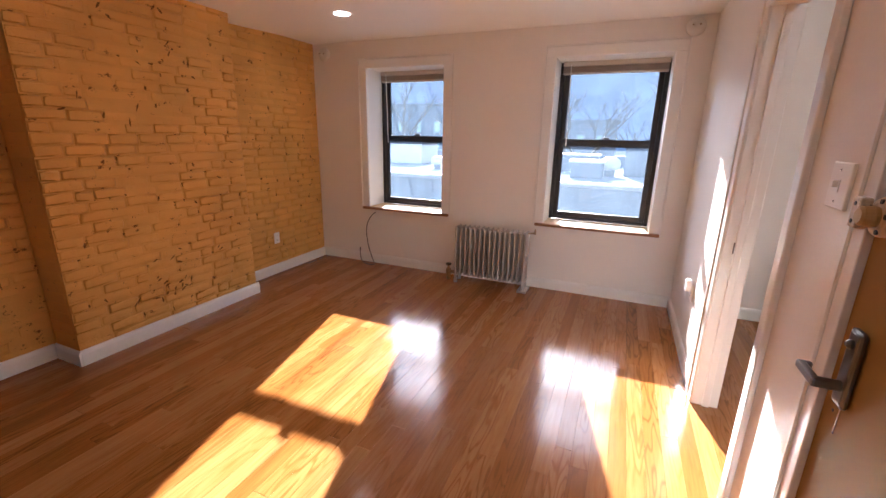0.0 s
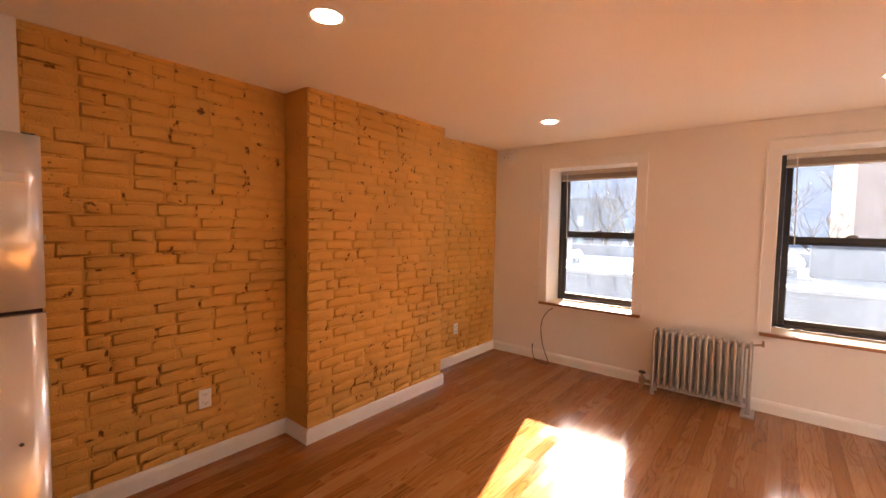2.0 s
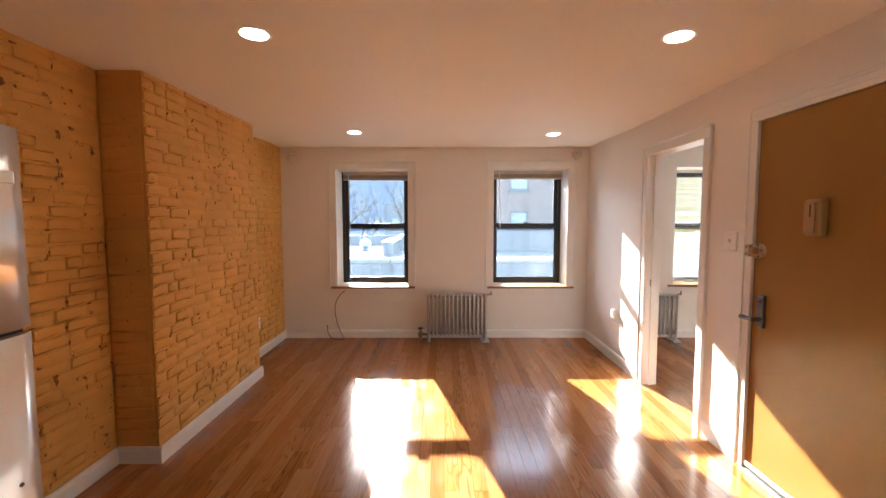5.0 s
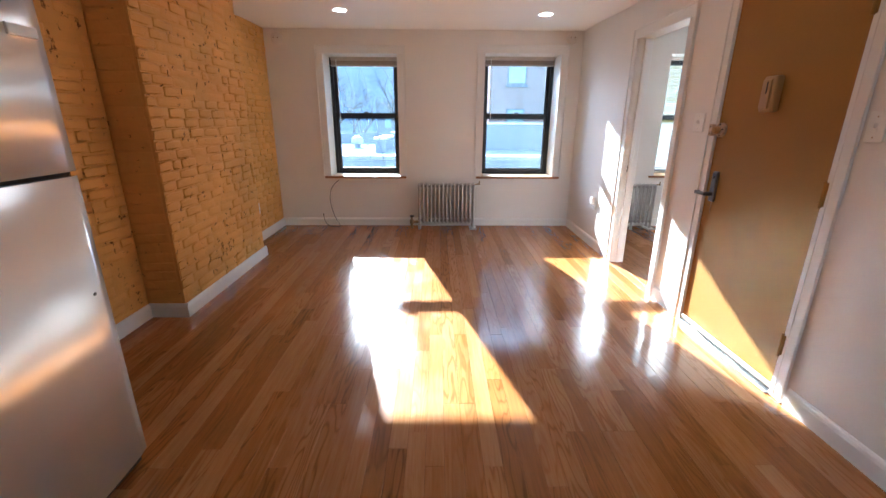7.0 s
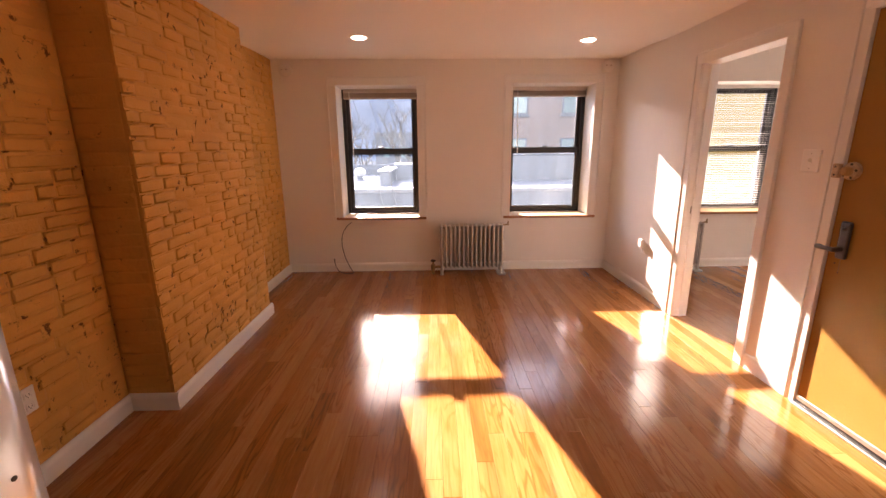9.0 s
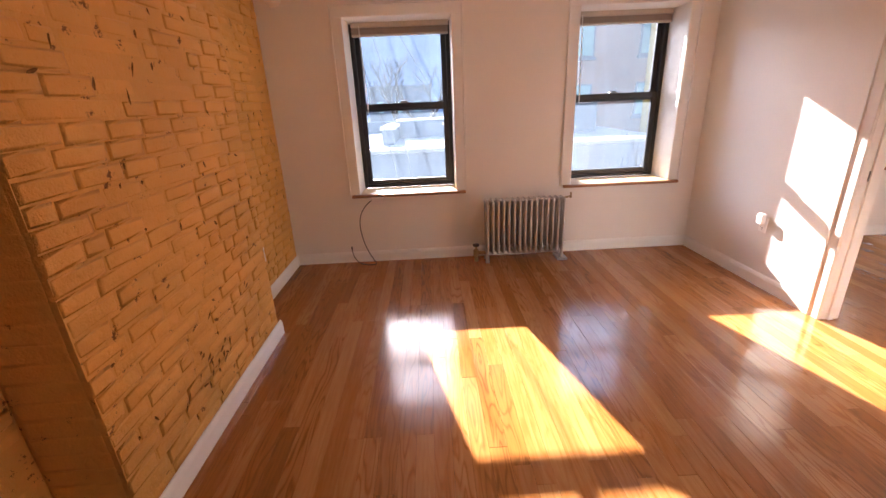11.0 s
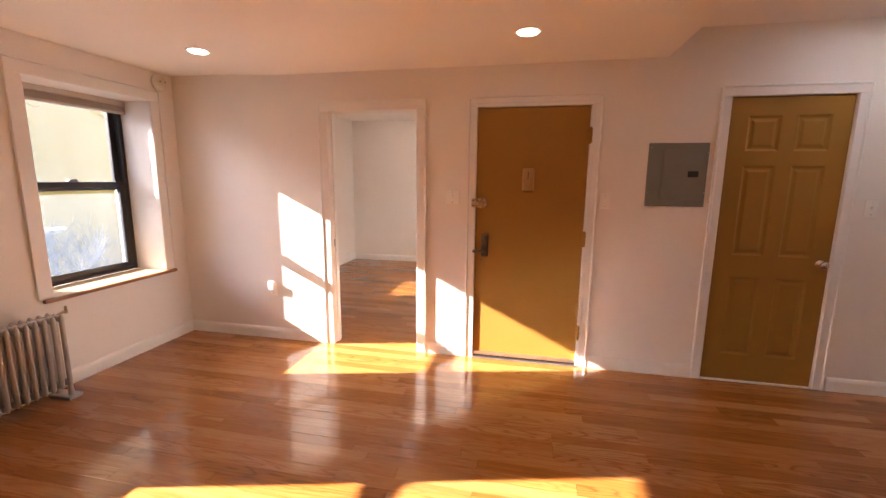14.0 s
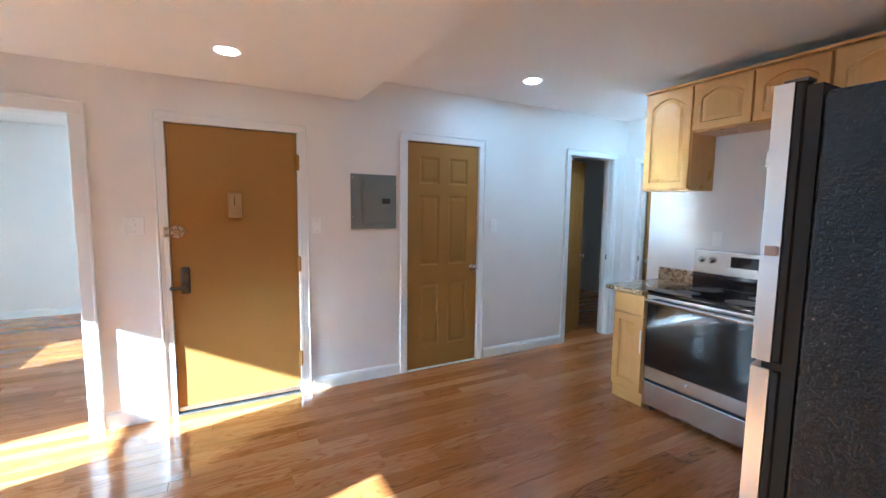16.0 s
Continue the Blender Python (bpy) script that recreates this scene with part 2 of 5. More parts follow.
BLINDW = surface("blind_white", (0.80, 0.79, 0.76), 0.45, var=0.05, bump=0.03)
IRON = surface("radiator_paint", (0.46, 0.45, 0.44), 0.34, metal=0.55, var=0.12, scale=9, fine=90, bump=0.2, depth=0.001)
CHIME = surface("chime_paint", (0.42, 0.265, 0.10), 0.5, var=0.06, scale=8, fine=90, bump=0.05)
ALARM = surface("alarm_plastic", (0.76, 0.74, 0.71), 0.4, var=0.04, bump=0)
BRASS = surface("old_brass", (0.33, 0.24, 0.14), 0.4, metal=0.8, var=0.25, scale=20, bump=0.1)
STEEL = surface("stainless", (0.95, 0.935, 0.91), 0.25, metal=0.6, var=0.03, scale=1.5, fine=4, bump=0.16, depth=0.012, stretch=(1.6, 1.6, 0.8))
STEELR = surface("range_steel", (0.60, 0.60, 0.60), 0.26, metal=1.0, var=0.05, scale=1.5, fine=60, bump=0.05, depth=0.002, stretch=(1, 1, 4))
STEELD = surface("dark_steel", (0.16, 0.16, 0.165), 0.35, metal=0.9, var=0.15, bump=0.05)
CHROME = surface("chrome", (0.75, 0.74, 0.72), 0.12, metal=1.0, var=0.04, bump=0)
BLACKG = surface("black_glass", (0.012, 0.012, 0.014), 0.06, var=0.1, bump=0)
BLACKT = surface("black_textured", (0.014, 0.016, 0.02), 0.17, var=0.2, scale=95, fine=230, bump=0.9, depth=0.0035)
RUBBER = surface("black_rubber", (0.015, 0.015, 0.015), 0.6, var=0.2, bump=0.05)
PLASTIC = surface("white_plastic", (0.90, 0.885, 0.85), 0.32, var=0.03, bump=0)
PANELG = surface("panel_grey", (0.20, 0.215, 0.20), 0.45, var=0.06, scale=5, fine=120, bump=0.08)
GRANITE = granite("granite")
LAMPW = glow("lamp_face", (1.0, 0.92, 0.82), 0.8)
LAMPK = glow("lamp_face_cool", (0.93, 0.97, 1.0), 4.6)
# glow of the two unseen lamps added to brighten the bedroom
FILLB = glow("lamp_face_bedroom_fill", (1.0, 0.96, 0.9), 5.5)
WORN = surface("chipped_pale_paint", (0.52, 0.40, 0.27), 0.4, var=0.35, scale=40, fine=120, bump=0.3, depth=0.001)
SLOT = surface("dark_slot", (0.03, 0.03, 0.03), 0.5, bump=0)
SATIN = surface("threshold_metal", (0.45, 0.44, 0.42), 0.3, metal=0.9, var=0.15, scale=12, bump=0.1)
VENTW = surface("vent_paint", (0.34, 0.35, 0.37), 0.5, var=0.1, scale=3, fine=20, bump=0.1)
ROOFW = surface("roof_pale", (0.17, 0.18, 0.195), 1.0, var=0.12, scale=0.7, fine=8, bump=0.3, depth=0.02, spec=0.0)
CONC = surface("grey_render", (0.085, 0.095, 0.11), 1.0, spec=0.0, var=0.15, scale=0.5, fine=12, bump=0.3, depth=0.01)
# darker copy of the yellow render, with shade put into its colour
YELLOWD = surface("shaded_yellow_render", (0.18, 0.125, 0.04), 1.0, spec=0.0, var=0.1, scale=0.4, fine=15, bump=0.0)
YELLOW = surface("yellow_render", (0.27, 0.18, 0.045), 1.0, spec=0.0, var=0.1, scale=0.4, fine=15, bump=0.0)
REDBR = surface("far_brick", (0.20, 0.135, 0.11), 1.0, spec=0.0, var=0.2, scale=0.6, fine=14, bump=0.3, depth=0.01)
GROUND = surface("yard_ground", (0.09, 0.085, 0.075), 0.9, var=0.3, scale=0.3, fine=6, bump=0.5, depth=0.03)
BARK = surface("bark", (0.05, 0.038, 0.028), 0.9, var=0.3, scale=6, fine=40, bump=0.5, depth=0.01)
TWIG = surface("twigs", (0.04, 0.031, 0.023), 0.9, var=0.3, scale=4, fine=30, bump=0)
WIRE = surface("cable_black", (0.02, 0.02, 0.02), 0.5, var=0.2, bump=0)
FARGL = surface("far_window_glass", (0.13, 0.20, 0.20), 0.08, var=0.2, bump=0)


# ---- mesh helpers ----
def mesh_of(name, bm):
    bmesh.ops.recalc_face_normals(bm, faces=bm.faces)
    me = bpy.data.meshes.new(name)
    bm.to_mesh(me)
    bm.free()
    return me


def smooth(me):
    for p in me.polygons:
        p.use_smooth = True


def part(name, bm, material, parent=None, label="", soft=False):
    me = mesh_of(name, bm)
    me.materials.append(material)
    if soft:
        smooth(me)
    ob = new(name, me)
    if parent is not None:
        ob.parent = parent
    if label:
        ob["label"] = label
    return ob


def thing(name, label, category, m=None, group="", kind=""):
    ob = new(name)
    ob.empty_display_size = 0.1
    if m is not None:
        ob.matrix_basis = m
    return tagged(ob, label, category, group, kind)


def box(bm, x0, x1, y0, y1, z0, z1, bevel=0.0, seg=2):
    vs = [bm.verts.new((x, y, z)) for x in (x0, x1) for y in (y0, y1) for z in (z0, z1)]
    fs = [bm.faces.new([vs[i] for i in f]) for f in ((0, 1, 3, 2), (4, 6, 7, 5), (0, 4, 5, 1), (2, 3, 7, 6), (0, 2, 6, 4), (1, 5, 7, 3))]
    if bevel:
        es = list({e for f in fs for e in f.edges})
        bmesh.ops.bevel(bm, geom=es, offset=bevel, segments=seg, affect="EDGES", profile=0.5)
    return bm


def boxed(*a, **k):
    return box(bmesh.new(), *a, **k)


def tube(bm, p0, p1, r0, r1=None, n=12):
    r1 = r0 if r1 is None else r1
    p0, p1 = Vector(p0), Vector(p1)
    q = (p1 - p0).to_track_quat("Z", "Y").to_matrix()
    rings = []
    for p, r in ((p0, r0), (p1, r1)):
        rings.append([bm.verts.new(p + q @ Vector((r * math.cos(a), r * math.sin(a), 0))) for a in [2 * math.pi * i / n for i in range(n)]])
    for i in range(n):
        bm.faces.new((rings[0][i], rings[0][(i + 1) % n], rings[1][(i + 1) % n], rings[1][i]))
    bm.faces.new(rings[0][::-1])
    bm.faces.new(rings[1])
    return bm


def lathe(bm, profile, m, n=24):
    """Turns (radius, height) pairs round the z axis of the pose m."""
    rings = []
    for r, h in profile:
        rings.append([bm.verts.new(m @ Vector((r * math.cos(a), r * math.sin(a), h))) for a in [2 * math.pi * i / n for i in range(n)]])
    for a, b in zip(rings, rings[1:]):
        for i in range(n):
            bm.faces.new((a[i], a[(i + 1) % n], b[(i + 1) % n], b[i]))
    bm.faces.new(rings[0][::-1])
    bm.faces.new(rings[-1])
    return bm


def cable(name, pts, r, material, parent=None):
    cu = bpy.data.curves.new(name, "CURVE")
    cu.dimensions = "3D"
    cu.bevel_depth = r
    cu.bevel_resolution = 2
    sp = cu.splines.new("NURBS")
    sp.points.add(len(pts) - 1)
    for q, p in zip(sp.points, pts):
        q.co = (*p, 1)
    sp.use_endpoint_u = True
    sp.order_u = 4
    cu.materials.append(material)
    tmp = bpy.data.objects.new("tmp", cu)
    me = bpy.data.meshes.new_from_object(tmp)
    bpy.data.objects.remove(tmp)
    ob = new(name, me)
    if parent is not None:
        ob.parent = parent
    return ob


def wall_boxes(along, lo, hi, t0, t1, z0, z1, holes):
    """A wall between lo and hi along x or y, from t0 to t1 in thickness, with holes (a, b, za, zb) right through it."""
    bm = bmesh.new()

    def put(a, b, za, zb):
        if b - a > 1e-4 and zb - za > 1e-4:
            if along == "x":
                box(bm, a, b, t0, t1, za, zb)
            else:
                box(bm, t0, t1, a, b, za, zb)
    at = lo
    for a, b, za, zb in sorted(holes):
        put(at, a, z0, z1)
        put(a, b, z0, za)
        put(a, b, zb, z1)
        at = b
    put(at, hi, z0, z1)
    bmesh.ops.remove_doubles(bm, verts=bm.verts, dist=1e-5)
    return bm


def structure(name, bm, material, label, category="wall", soft=False):
    return tagged(part(name, bm, material, soft=soft), label, category, kind="structure")


# ---- the plan ----
XW, XC, XE, YN = -3.5, -3.24, 0.31, 4.1      # brick wall, chimney breast, east wall, window wall
EW = 0.12                                    # thickness of the east partition
YK, YS = -2.40, -3.27                        # kitchen wall, end wall of the passage
XK = -0.66                                   # end of the kitchen wall
ZC, ZK, ZB = 2.36, 2.54, 2.52                # ceilings: living room, kitchen, bedroom
YD = -0.02                                   # edge of the lowered ceiling
BX1, BY0 = 4.22, 1.60                        # bedroom's far wall and side wall
W1 = (-2.822, -1.933, 0.66, 2.115)
W2 = (-0.865, 0.055, 0.66, 2.13)
W3 = (1.40, 2.36, 0.68, 2.14)
OPEN = (1.81, 2.58, 2.045)
ENTRY = (0.47, 1.315, 2.05)
CLOSET = (-1.19, -0.455, 2.08)
HALL = (-3.05, -2.385, 2.085)
YG = 4.40                                    # inner face of the window frames

structure("wall_north", wall_boxes("x", XW - 0.3, BX1 + 0.2, YN, 4.56, -0.1, 2.75, [(a, b, c - 0.02, d) for a, b, c, d in (W1, W2, W3)]), WALL, "white painted plaster wall with deep window reveals")
structure("wall_east", wall_boxes("y", YS - 0.2, YN, XE, XE + EW, -0.1, 2.75, [(OPEN[0] - 0.02, OPEN[1] + 0.02, -0.1, OPEN[2] + 0.02), (ENTRY[0] - 0.03, ENTRY[1] + 0.03, -0.1, ENTRY[2] + 0.03), (CLOSET[0] - 0.015, CLOSET[1] + 0.015, -0.1, CLOSET[2] + 0.015), (HALL[0] - 0.015, HALL[1] + 0.015, -0.1, HALL[2] + 0.015)]), WALL, "white painted wall with four doorways")
structure("wall_west", boxed(XW - 0.3, XW - 0.0125, YS - 0.2, YN, -0.1, 2.75), MORTAR, "ochre painted masonry behind the bricks")
structure("wall_kitchen_west", boxed(XW - 0.012, XW + 0.012, YK, 0.09, 0, 2.6), WALL, "white plaster wall beside the fridge")
structure("wall_south", wall_boxes("x", XK, XE, YS - 0.12, YS, -0.1, 2.75, [(-0.62, 0.115, -0.1, 2.05)]), WALL, "white end wall of the passage with a door")
structure("wall_kitchen_south", boxed(XW - 0.3, XK, YK - 0.12, YK, -0.1, 2.75), WALL, "white painted wall behind the cooker")
structure("wall_passage", boxed(XK - 0.12, XK, YS - 0.2, YK - 0.12, -0.1, 2.75), WALL, "white passage wall")
# rooms beyond the doors
structure("wall_bedroom_east", boxed(BX1, BX1 + 0.15, BY0 - 0.1, YN, -0.1, 2.75), WALL, "plain white bedroom wall")
structure("wall_bedroom_south", boxed(XE + EW, BX1, BY0 - 0.1, BY0, -0.1, 2.75), WALL, "plain white bedroom wall")
structure("wall_back_room", boxed(2.9, 3.0, -5.2, -1.6, -0.1, 2.75), WALL, "plain white wall of the unlit back room")
structure("wall_back_room_north", boxed(XE + EW, 2.9, -1.75, -1.6, -0.1, 2.75), WALL, "plain white wall of the unlit back room")
structure("wall_back_room_south", boxed(XE + EW, 2.9, -5.2, -5.05, -0.1, 2.75), WALL, "plain white wall of the unlit back room")
structure("wall_back_room_west", boxed(XE, XE + EW, -5.2, YS - 0.2, -0.1, 2.75), WALL, "plain white wall of the unlit back room")
structure("wall_bath", boxed(XK - 0.12, XE, YS - 1.6, YS - 1.5, -0.1, 2.75), WALL, "plain white wall behind the end door")
structure("wall_bath_side", boxed(XK - 0.24, XK - 0.12, YS - 1.6, YS - 0.2, -0.1, 2.75), WALL, "plain white wall behind the end door")
structure("wall_closet", boxed(XE + EW + 0.3, XE + EW + 0.4, -1.6, 1.5, -0.1, 2.75), WALL, "plain wall behind the closed doors")

# ceilings: the living room's is old plaster, a little wavy and higher towards the windows
bm = bmesh.new()
nx, ny = 24, 28
grid = []
for j in range(ny + 1):
    y = YD + (YN - YD) * j / ny
    row = []
    for i in range(nx + 1):
        x = XW - 0.02 + (XE + 0.02 - XW) * i / nx
        s = max(0.0, min(1.0, (y - 2.9) / 0.8))
        z = ZC - 0.005 + 0.03 * s * s * (3 - 2 * s) + 0.006 * noise.noise((x * 0.9, y * 0.9, 3.1))
        row.append(bm.verts.new((x, y, z)))
    grid.append(row)
for j in range(ny):
    for i in range(nx):
        bm.faces.new((grid[j][i], grid[j][i + 1], grid[j + 1][i + 1], grid[j + 1][i]))
top = [bm.verts.new((x, y, 2.75)) for x, y in ((XW - 0.02, YD), (XE, YD), (XE, YN), (XW - 0.02, YN))]
bm.faces.new(top)
bm.faces.new([top[0], top[1]] + grid[0][::-1])
structure("ceiling", bm, CEIL, "warm white plaster ceiling, lowered and slightly wavy", "ceiling")
structure("ceiling_kitchen", boxed(XW - 0.3, XE, YS - 1.6, YD - 0.001, ZK, 2.75), CEIL, "white plaster kitchen ceiling", "ceiling")
structure("ceiling_bedroom", boxed(XE + EW, BX1, BY0, YN, ZB, 2.75), CEIL, "white plaster bedroom ceiling", "ceiling")
structure("ceiling_back_room", boxed(XE + EW, 2.9, -5.05, -1.75, ZB, 2.75), CEIL, "white plaster ceiling of the back room", "ceiling")
structure("roof", boxed(XW - 0.5, BX1 + 0.4, -5.4, 4.6, 2.752, 2.9), CONC, "flat roof slab over the rooms", "roof")
structure("subfloor", boxed(XW - 0.5, BX1 + 0.4, -5.4, 4.56, -0.3, -0.02), UNDER, "dark subfloor under the boards", "floor")


# ---- trim ----
def baseboard(name, runs):
    """Runs (x0, y0, x1, y1, nx, ny): a board with a rounded top along a wall, on the side of its normal."""
    for x0, y0, x1, y1, px, py in runs:
        bm = bmesh.new()
        prof = [(0.0, 0.0), (0.016, 0.0), (0.016, 0.075), (0.012, 0.09), (0.006, 0.1), (0.0, 0.102)]
        ends = []
        for x, y in ((x0, y0), (x1, y1)):
            ends.append([bm.verts.new((x + px * d, y + py * d, z)) for d, z in prof])
        n = len(prof)
        for i in range(n):
            bm.faces.new((ends[0][i], ends[0][(i + 1) % n], ends[1][(i + 1) % n], ends[1][i]))
        bm.faces.new(ends[0][::-1])
        bm.faces.new(ends[1])
        structure(name, bm, TRIM, "white painted wooden baseboard", "baseboard")


baseboard("baseboard", [
    (XW + 0.004, 0.02, XW + 0.004, 1.358, 1, 0), (XW + 0.004, 1.372, XC + 0.022, 1.372, 0, -1), (XC + 0.006, 1.373, XC + 0.006, 2.80, 1, 0), (XW + 0.004, 2.80, XW + 0.004, YN, 1, 0),
    (XW + 0.02, YN, XE, YN, 0, -1), (XE, OPEN[1] + 0.09, XE, YN - 0.016, -1, 0), (XE, ENTRY[1] + 0.07, XE, OPEN[0] - 0.09, -1, 0),
    (XE, CLOSET[1] + 0.075, XE, ENTRY[0] - 0.10, -1, 0), (XE, HALL[1] + 0.075, XE, CLOSET[0] - 0.09, -1, 0),
    (XE + EW, YN, BX1, YN, 0, -1), (BX1, BY0, BX1, YN - 0.016, -1, 0), (2.9, -5.05, 2.9, -1.75, -1, 0)])


def casing(name, along, at, out, a, b, top, w, d, z0=0.0, label="white painted flat door casing", sill=None, lap=0.0):
    """Boards round an opening from a to b, on the wall face at, standing out by d (signed)."""
    root = thing(name, label, "casing", kind="structure")
    lo, hi = sorted((at, at + out * d))

    def put(nm, u0, u1, za, zb):
        bm = boxed(u0, u1, lo, hi, za, zb, bevel=0.004, seg=1) if along == "x" else boxed(lo, hi, u0, u1, za, zb, bevel=0.004, seg=1)
        part(nm, bm, TRIM, root)
    put("side_board", a - w, a - lap, z0, top)
    put("side_board", b + lap, b + w, z0, top)
    put("head_board", a - w, b + w, top, top + w)
    # raised back band on the outer edge
    lo, hi = sorted((at, at + out * (d + 0.007)))
    put("back_band", a - w - 0.012, a - w + 0.005, z0, top + w + 0.001)
    put("back_band", b + w - 0.005, b + w + 0.012, z0, top + w + 0.001)
    put("back_band", a - w + 0.0052, b + w - 0.0052, top + w - 0.005, top + w + 0.012)
    return root


def jamb(name, along, t0, t1, a, b, top, th=0.02, stop=0.012):
    """The lining of a doorway, with a stop bead."""
    root = thing(name, "white painted door lining", "door frame", kind="structure")

    def put(nm, u0, u1, v0, v1, za, zb):
        bm = boxed(u0, u1, v0, v1, za, zb, bevel=0.002, seg=1) if along == "x" else boxed(v0, v1, u0, u1, za, zb, bevel=0.002, seg=1)
        return part(nm, bm, TRIM, root)
    put("side_lining", a - th, a, t0, t1, 0, top)
    put("side_lining", b, b + th, t0, t1, 0, top)
    put("head_lining", a - th, b + th, t0, t1, top, top + th)
    tm = (t0 + t1) / 2
    if stop:
        put("stop_bead", a + 0.0002, a + stop, tm - 0.015, tm + 0.02, 0, top)
        put("stop_bead", b - stop, b - 0.0002, tm - 0.015, tm + 0.02, 0, top)
    return root


jamb("door_frame_1", "y", XE - 0.004, XE + EW + 0.004, OPEN[0], OPEN[1], OPEN[2])
casing("door_casing_1", "y", XE, -1, OPEN[0], OPEN[1], OPEN[2], 0.075, 0.016, lap=0.004)
jamb("door_frame_2", "y", XE - 0.012, XE + EW, ENTRY[0], ENTRY[1], ENTRY[2], th=0.028, stop=0)
casing("door_casing_2", "y", XE, -1, ENTRY[0] - 0.022, ENTRY[1] + 0.01, ENTRY[2] + 0.01, 0.05, 0.010, label="white painted steel door frame face")
jamb("door_frame_3", "y", XE - 0.004, XE + EW, CLOSET[0], CLOSET[1], CLOSET[2], th=0.014, stop=0)
casing("door_casing_3", "y", XE, -1, CLOSET[0], CLOSET[1], CLOSET[2], 0.062, 0.016, lap=0.004)
jamb("door_frame_4", "y", XE - 0.004, XE + EW + 0.004, HALL[0], HALL[1], HALL[2], th=0.014)
casing("door_casing_4", "y", XE, -1, HALL[0], HALL[1], HALL[2], 0.062, 0.016, lap=0.004)
jamb("door_frame_5", "x", YS - 0.124, YS + 0.004, -0.60, 0.10, 2.035, th=0.014)
casing("door_casing_5", "x", YS, 1, -0.60, 0.10, 2.035, 0.062, 0.016, lap=0.004)
for zz, yy, xx in ((0.93, OPEN[1] - 0.001, XE + 0.05),):
    root = thing("strike_plate", "small dark metal strike plate in the door lining", "strike plate")
    part("plate", boxed(xx - 0.012, xx + 0.02, yy - 0.003, yy + 0.001, zz - 0.03, zz + 0.03, bevel=0.001, seg=1), STEELD, root)
for zz, yy in ((0.94, HALL[0] + 0.001),):
    root = thing("strike_plate", "small dark metal strike plate in the door lining", "strike plate")
    part("plate", boxed(XE + 0.03, XE + 0.06, yy - 0.001, yy + 0.003, zz - 0.03, zz + 0.03, bevel=0.001, seg=1), STEELD, root)
root = thing("strike_plate", "small dark metal strike plate in the door lining", "strike plate")
part("plate", boxed(0.097, 0.101, YS - 0.05, YS - 0.02, 0.91, 0.97, bevel=0.001, seg=1), STEELD, root)


# ---- windows ----
def sash(root, name, x0, x1, y, z0, z1, w, th, pane):
    s = part(name, boxed(x0, x0 + w, y, y + th, z0, z1, bevel=0.004, seg=1), BLACKF, root)
    bm = bmesh.new()
    box(bm, x1 - w, x1, y, y + th, z0, z1, bevel=0.004, seg=1)
    part("stile", bm, BLACKF, s)
    part("rail", boxed(x0 + w, x1 - w, y + 0.001, y + th - 0.001, z0, z0 + w, bevel=0.004, seg=1), BLACKF, s)
    part("rail", boxed(x0 + w, x1 - w, y + 0.001, y + th - 0.001, z1 - w, z1, bevel=0.004, seg=1), BLACKF, s)
    g = part("pane", boxed(x0 + w - 0.003, x1 - w + 0.003, y + th * 0.5, y + th * 0.5 + 0.004, z0 + w - 0.003, z1 - w + 0.003), pane, s, "dusty glass pane")
    g.visible_shadow = False
    return s


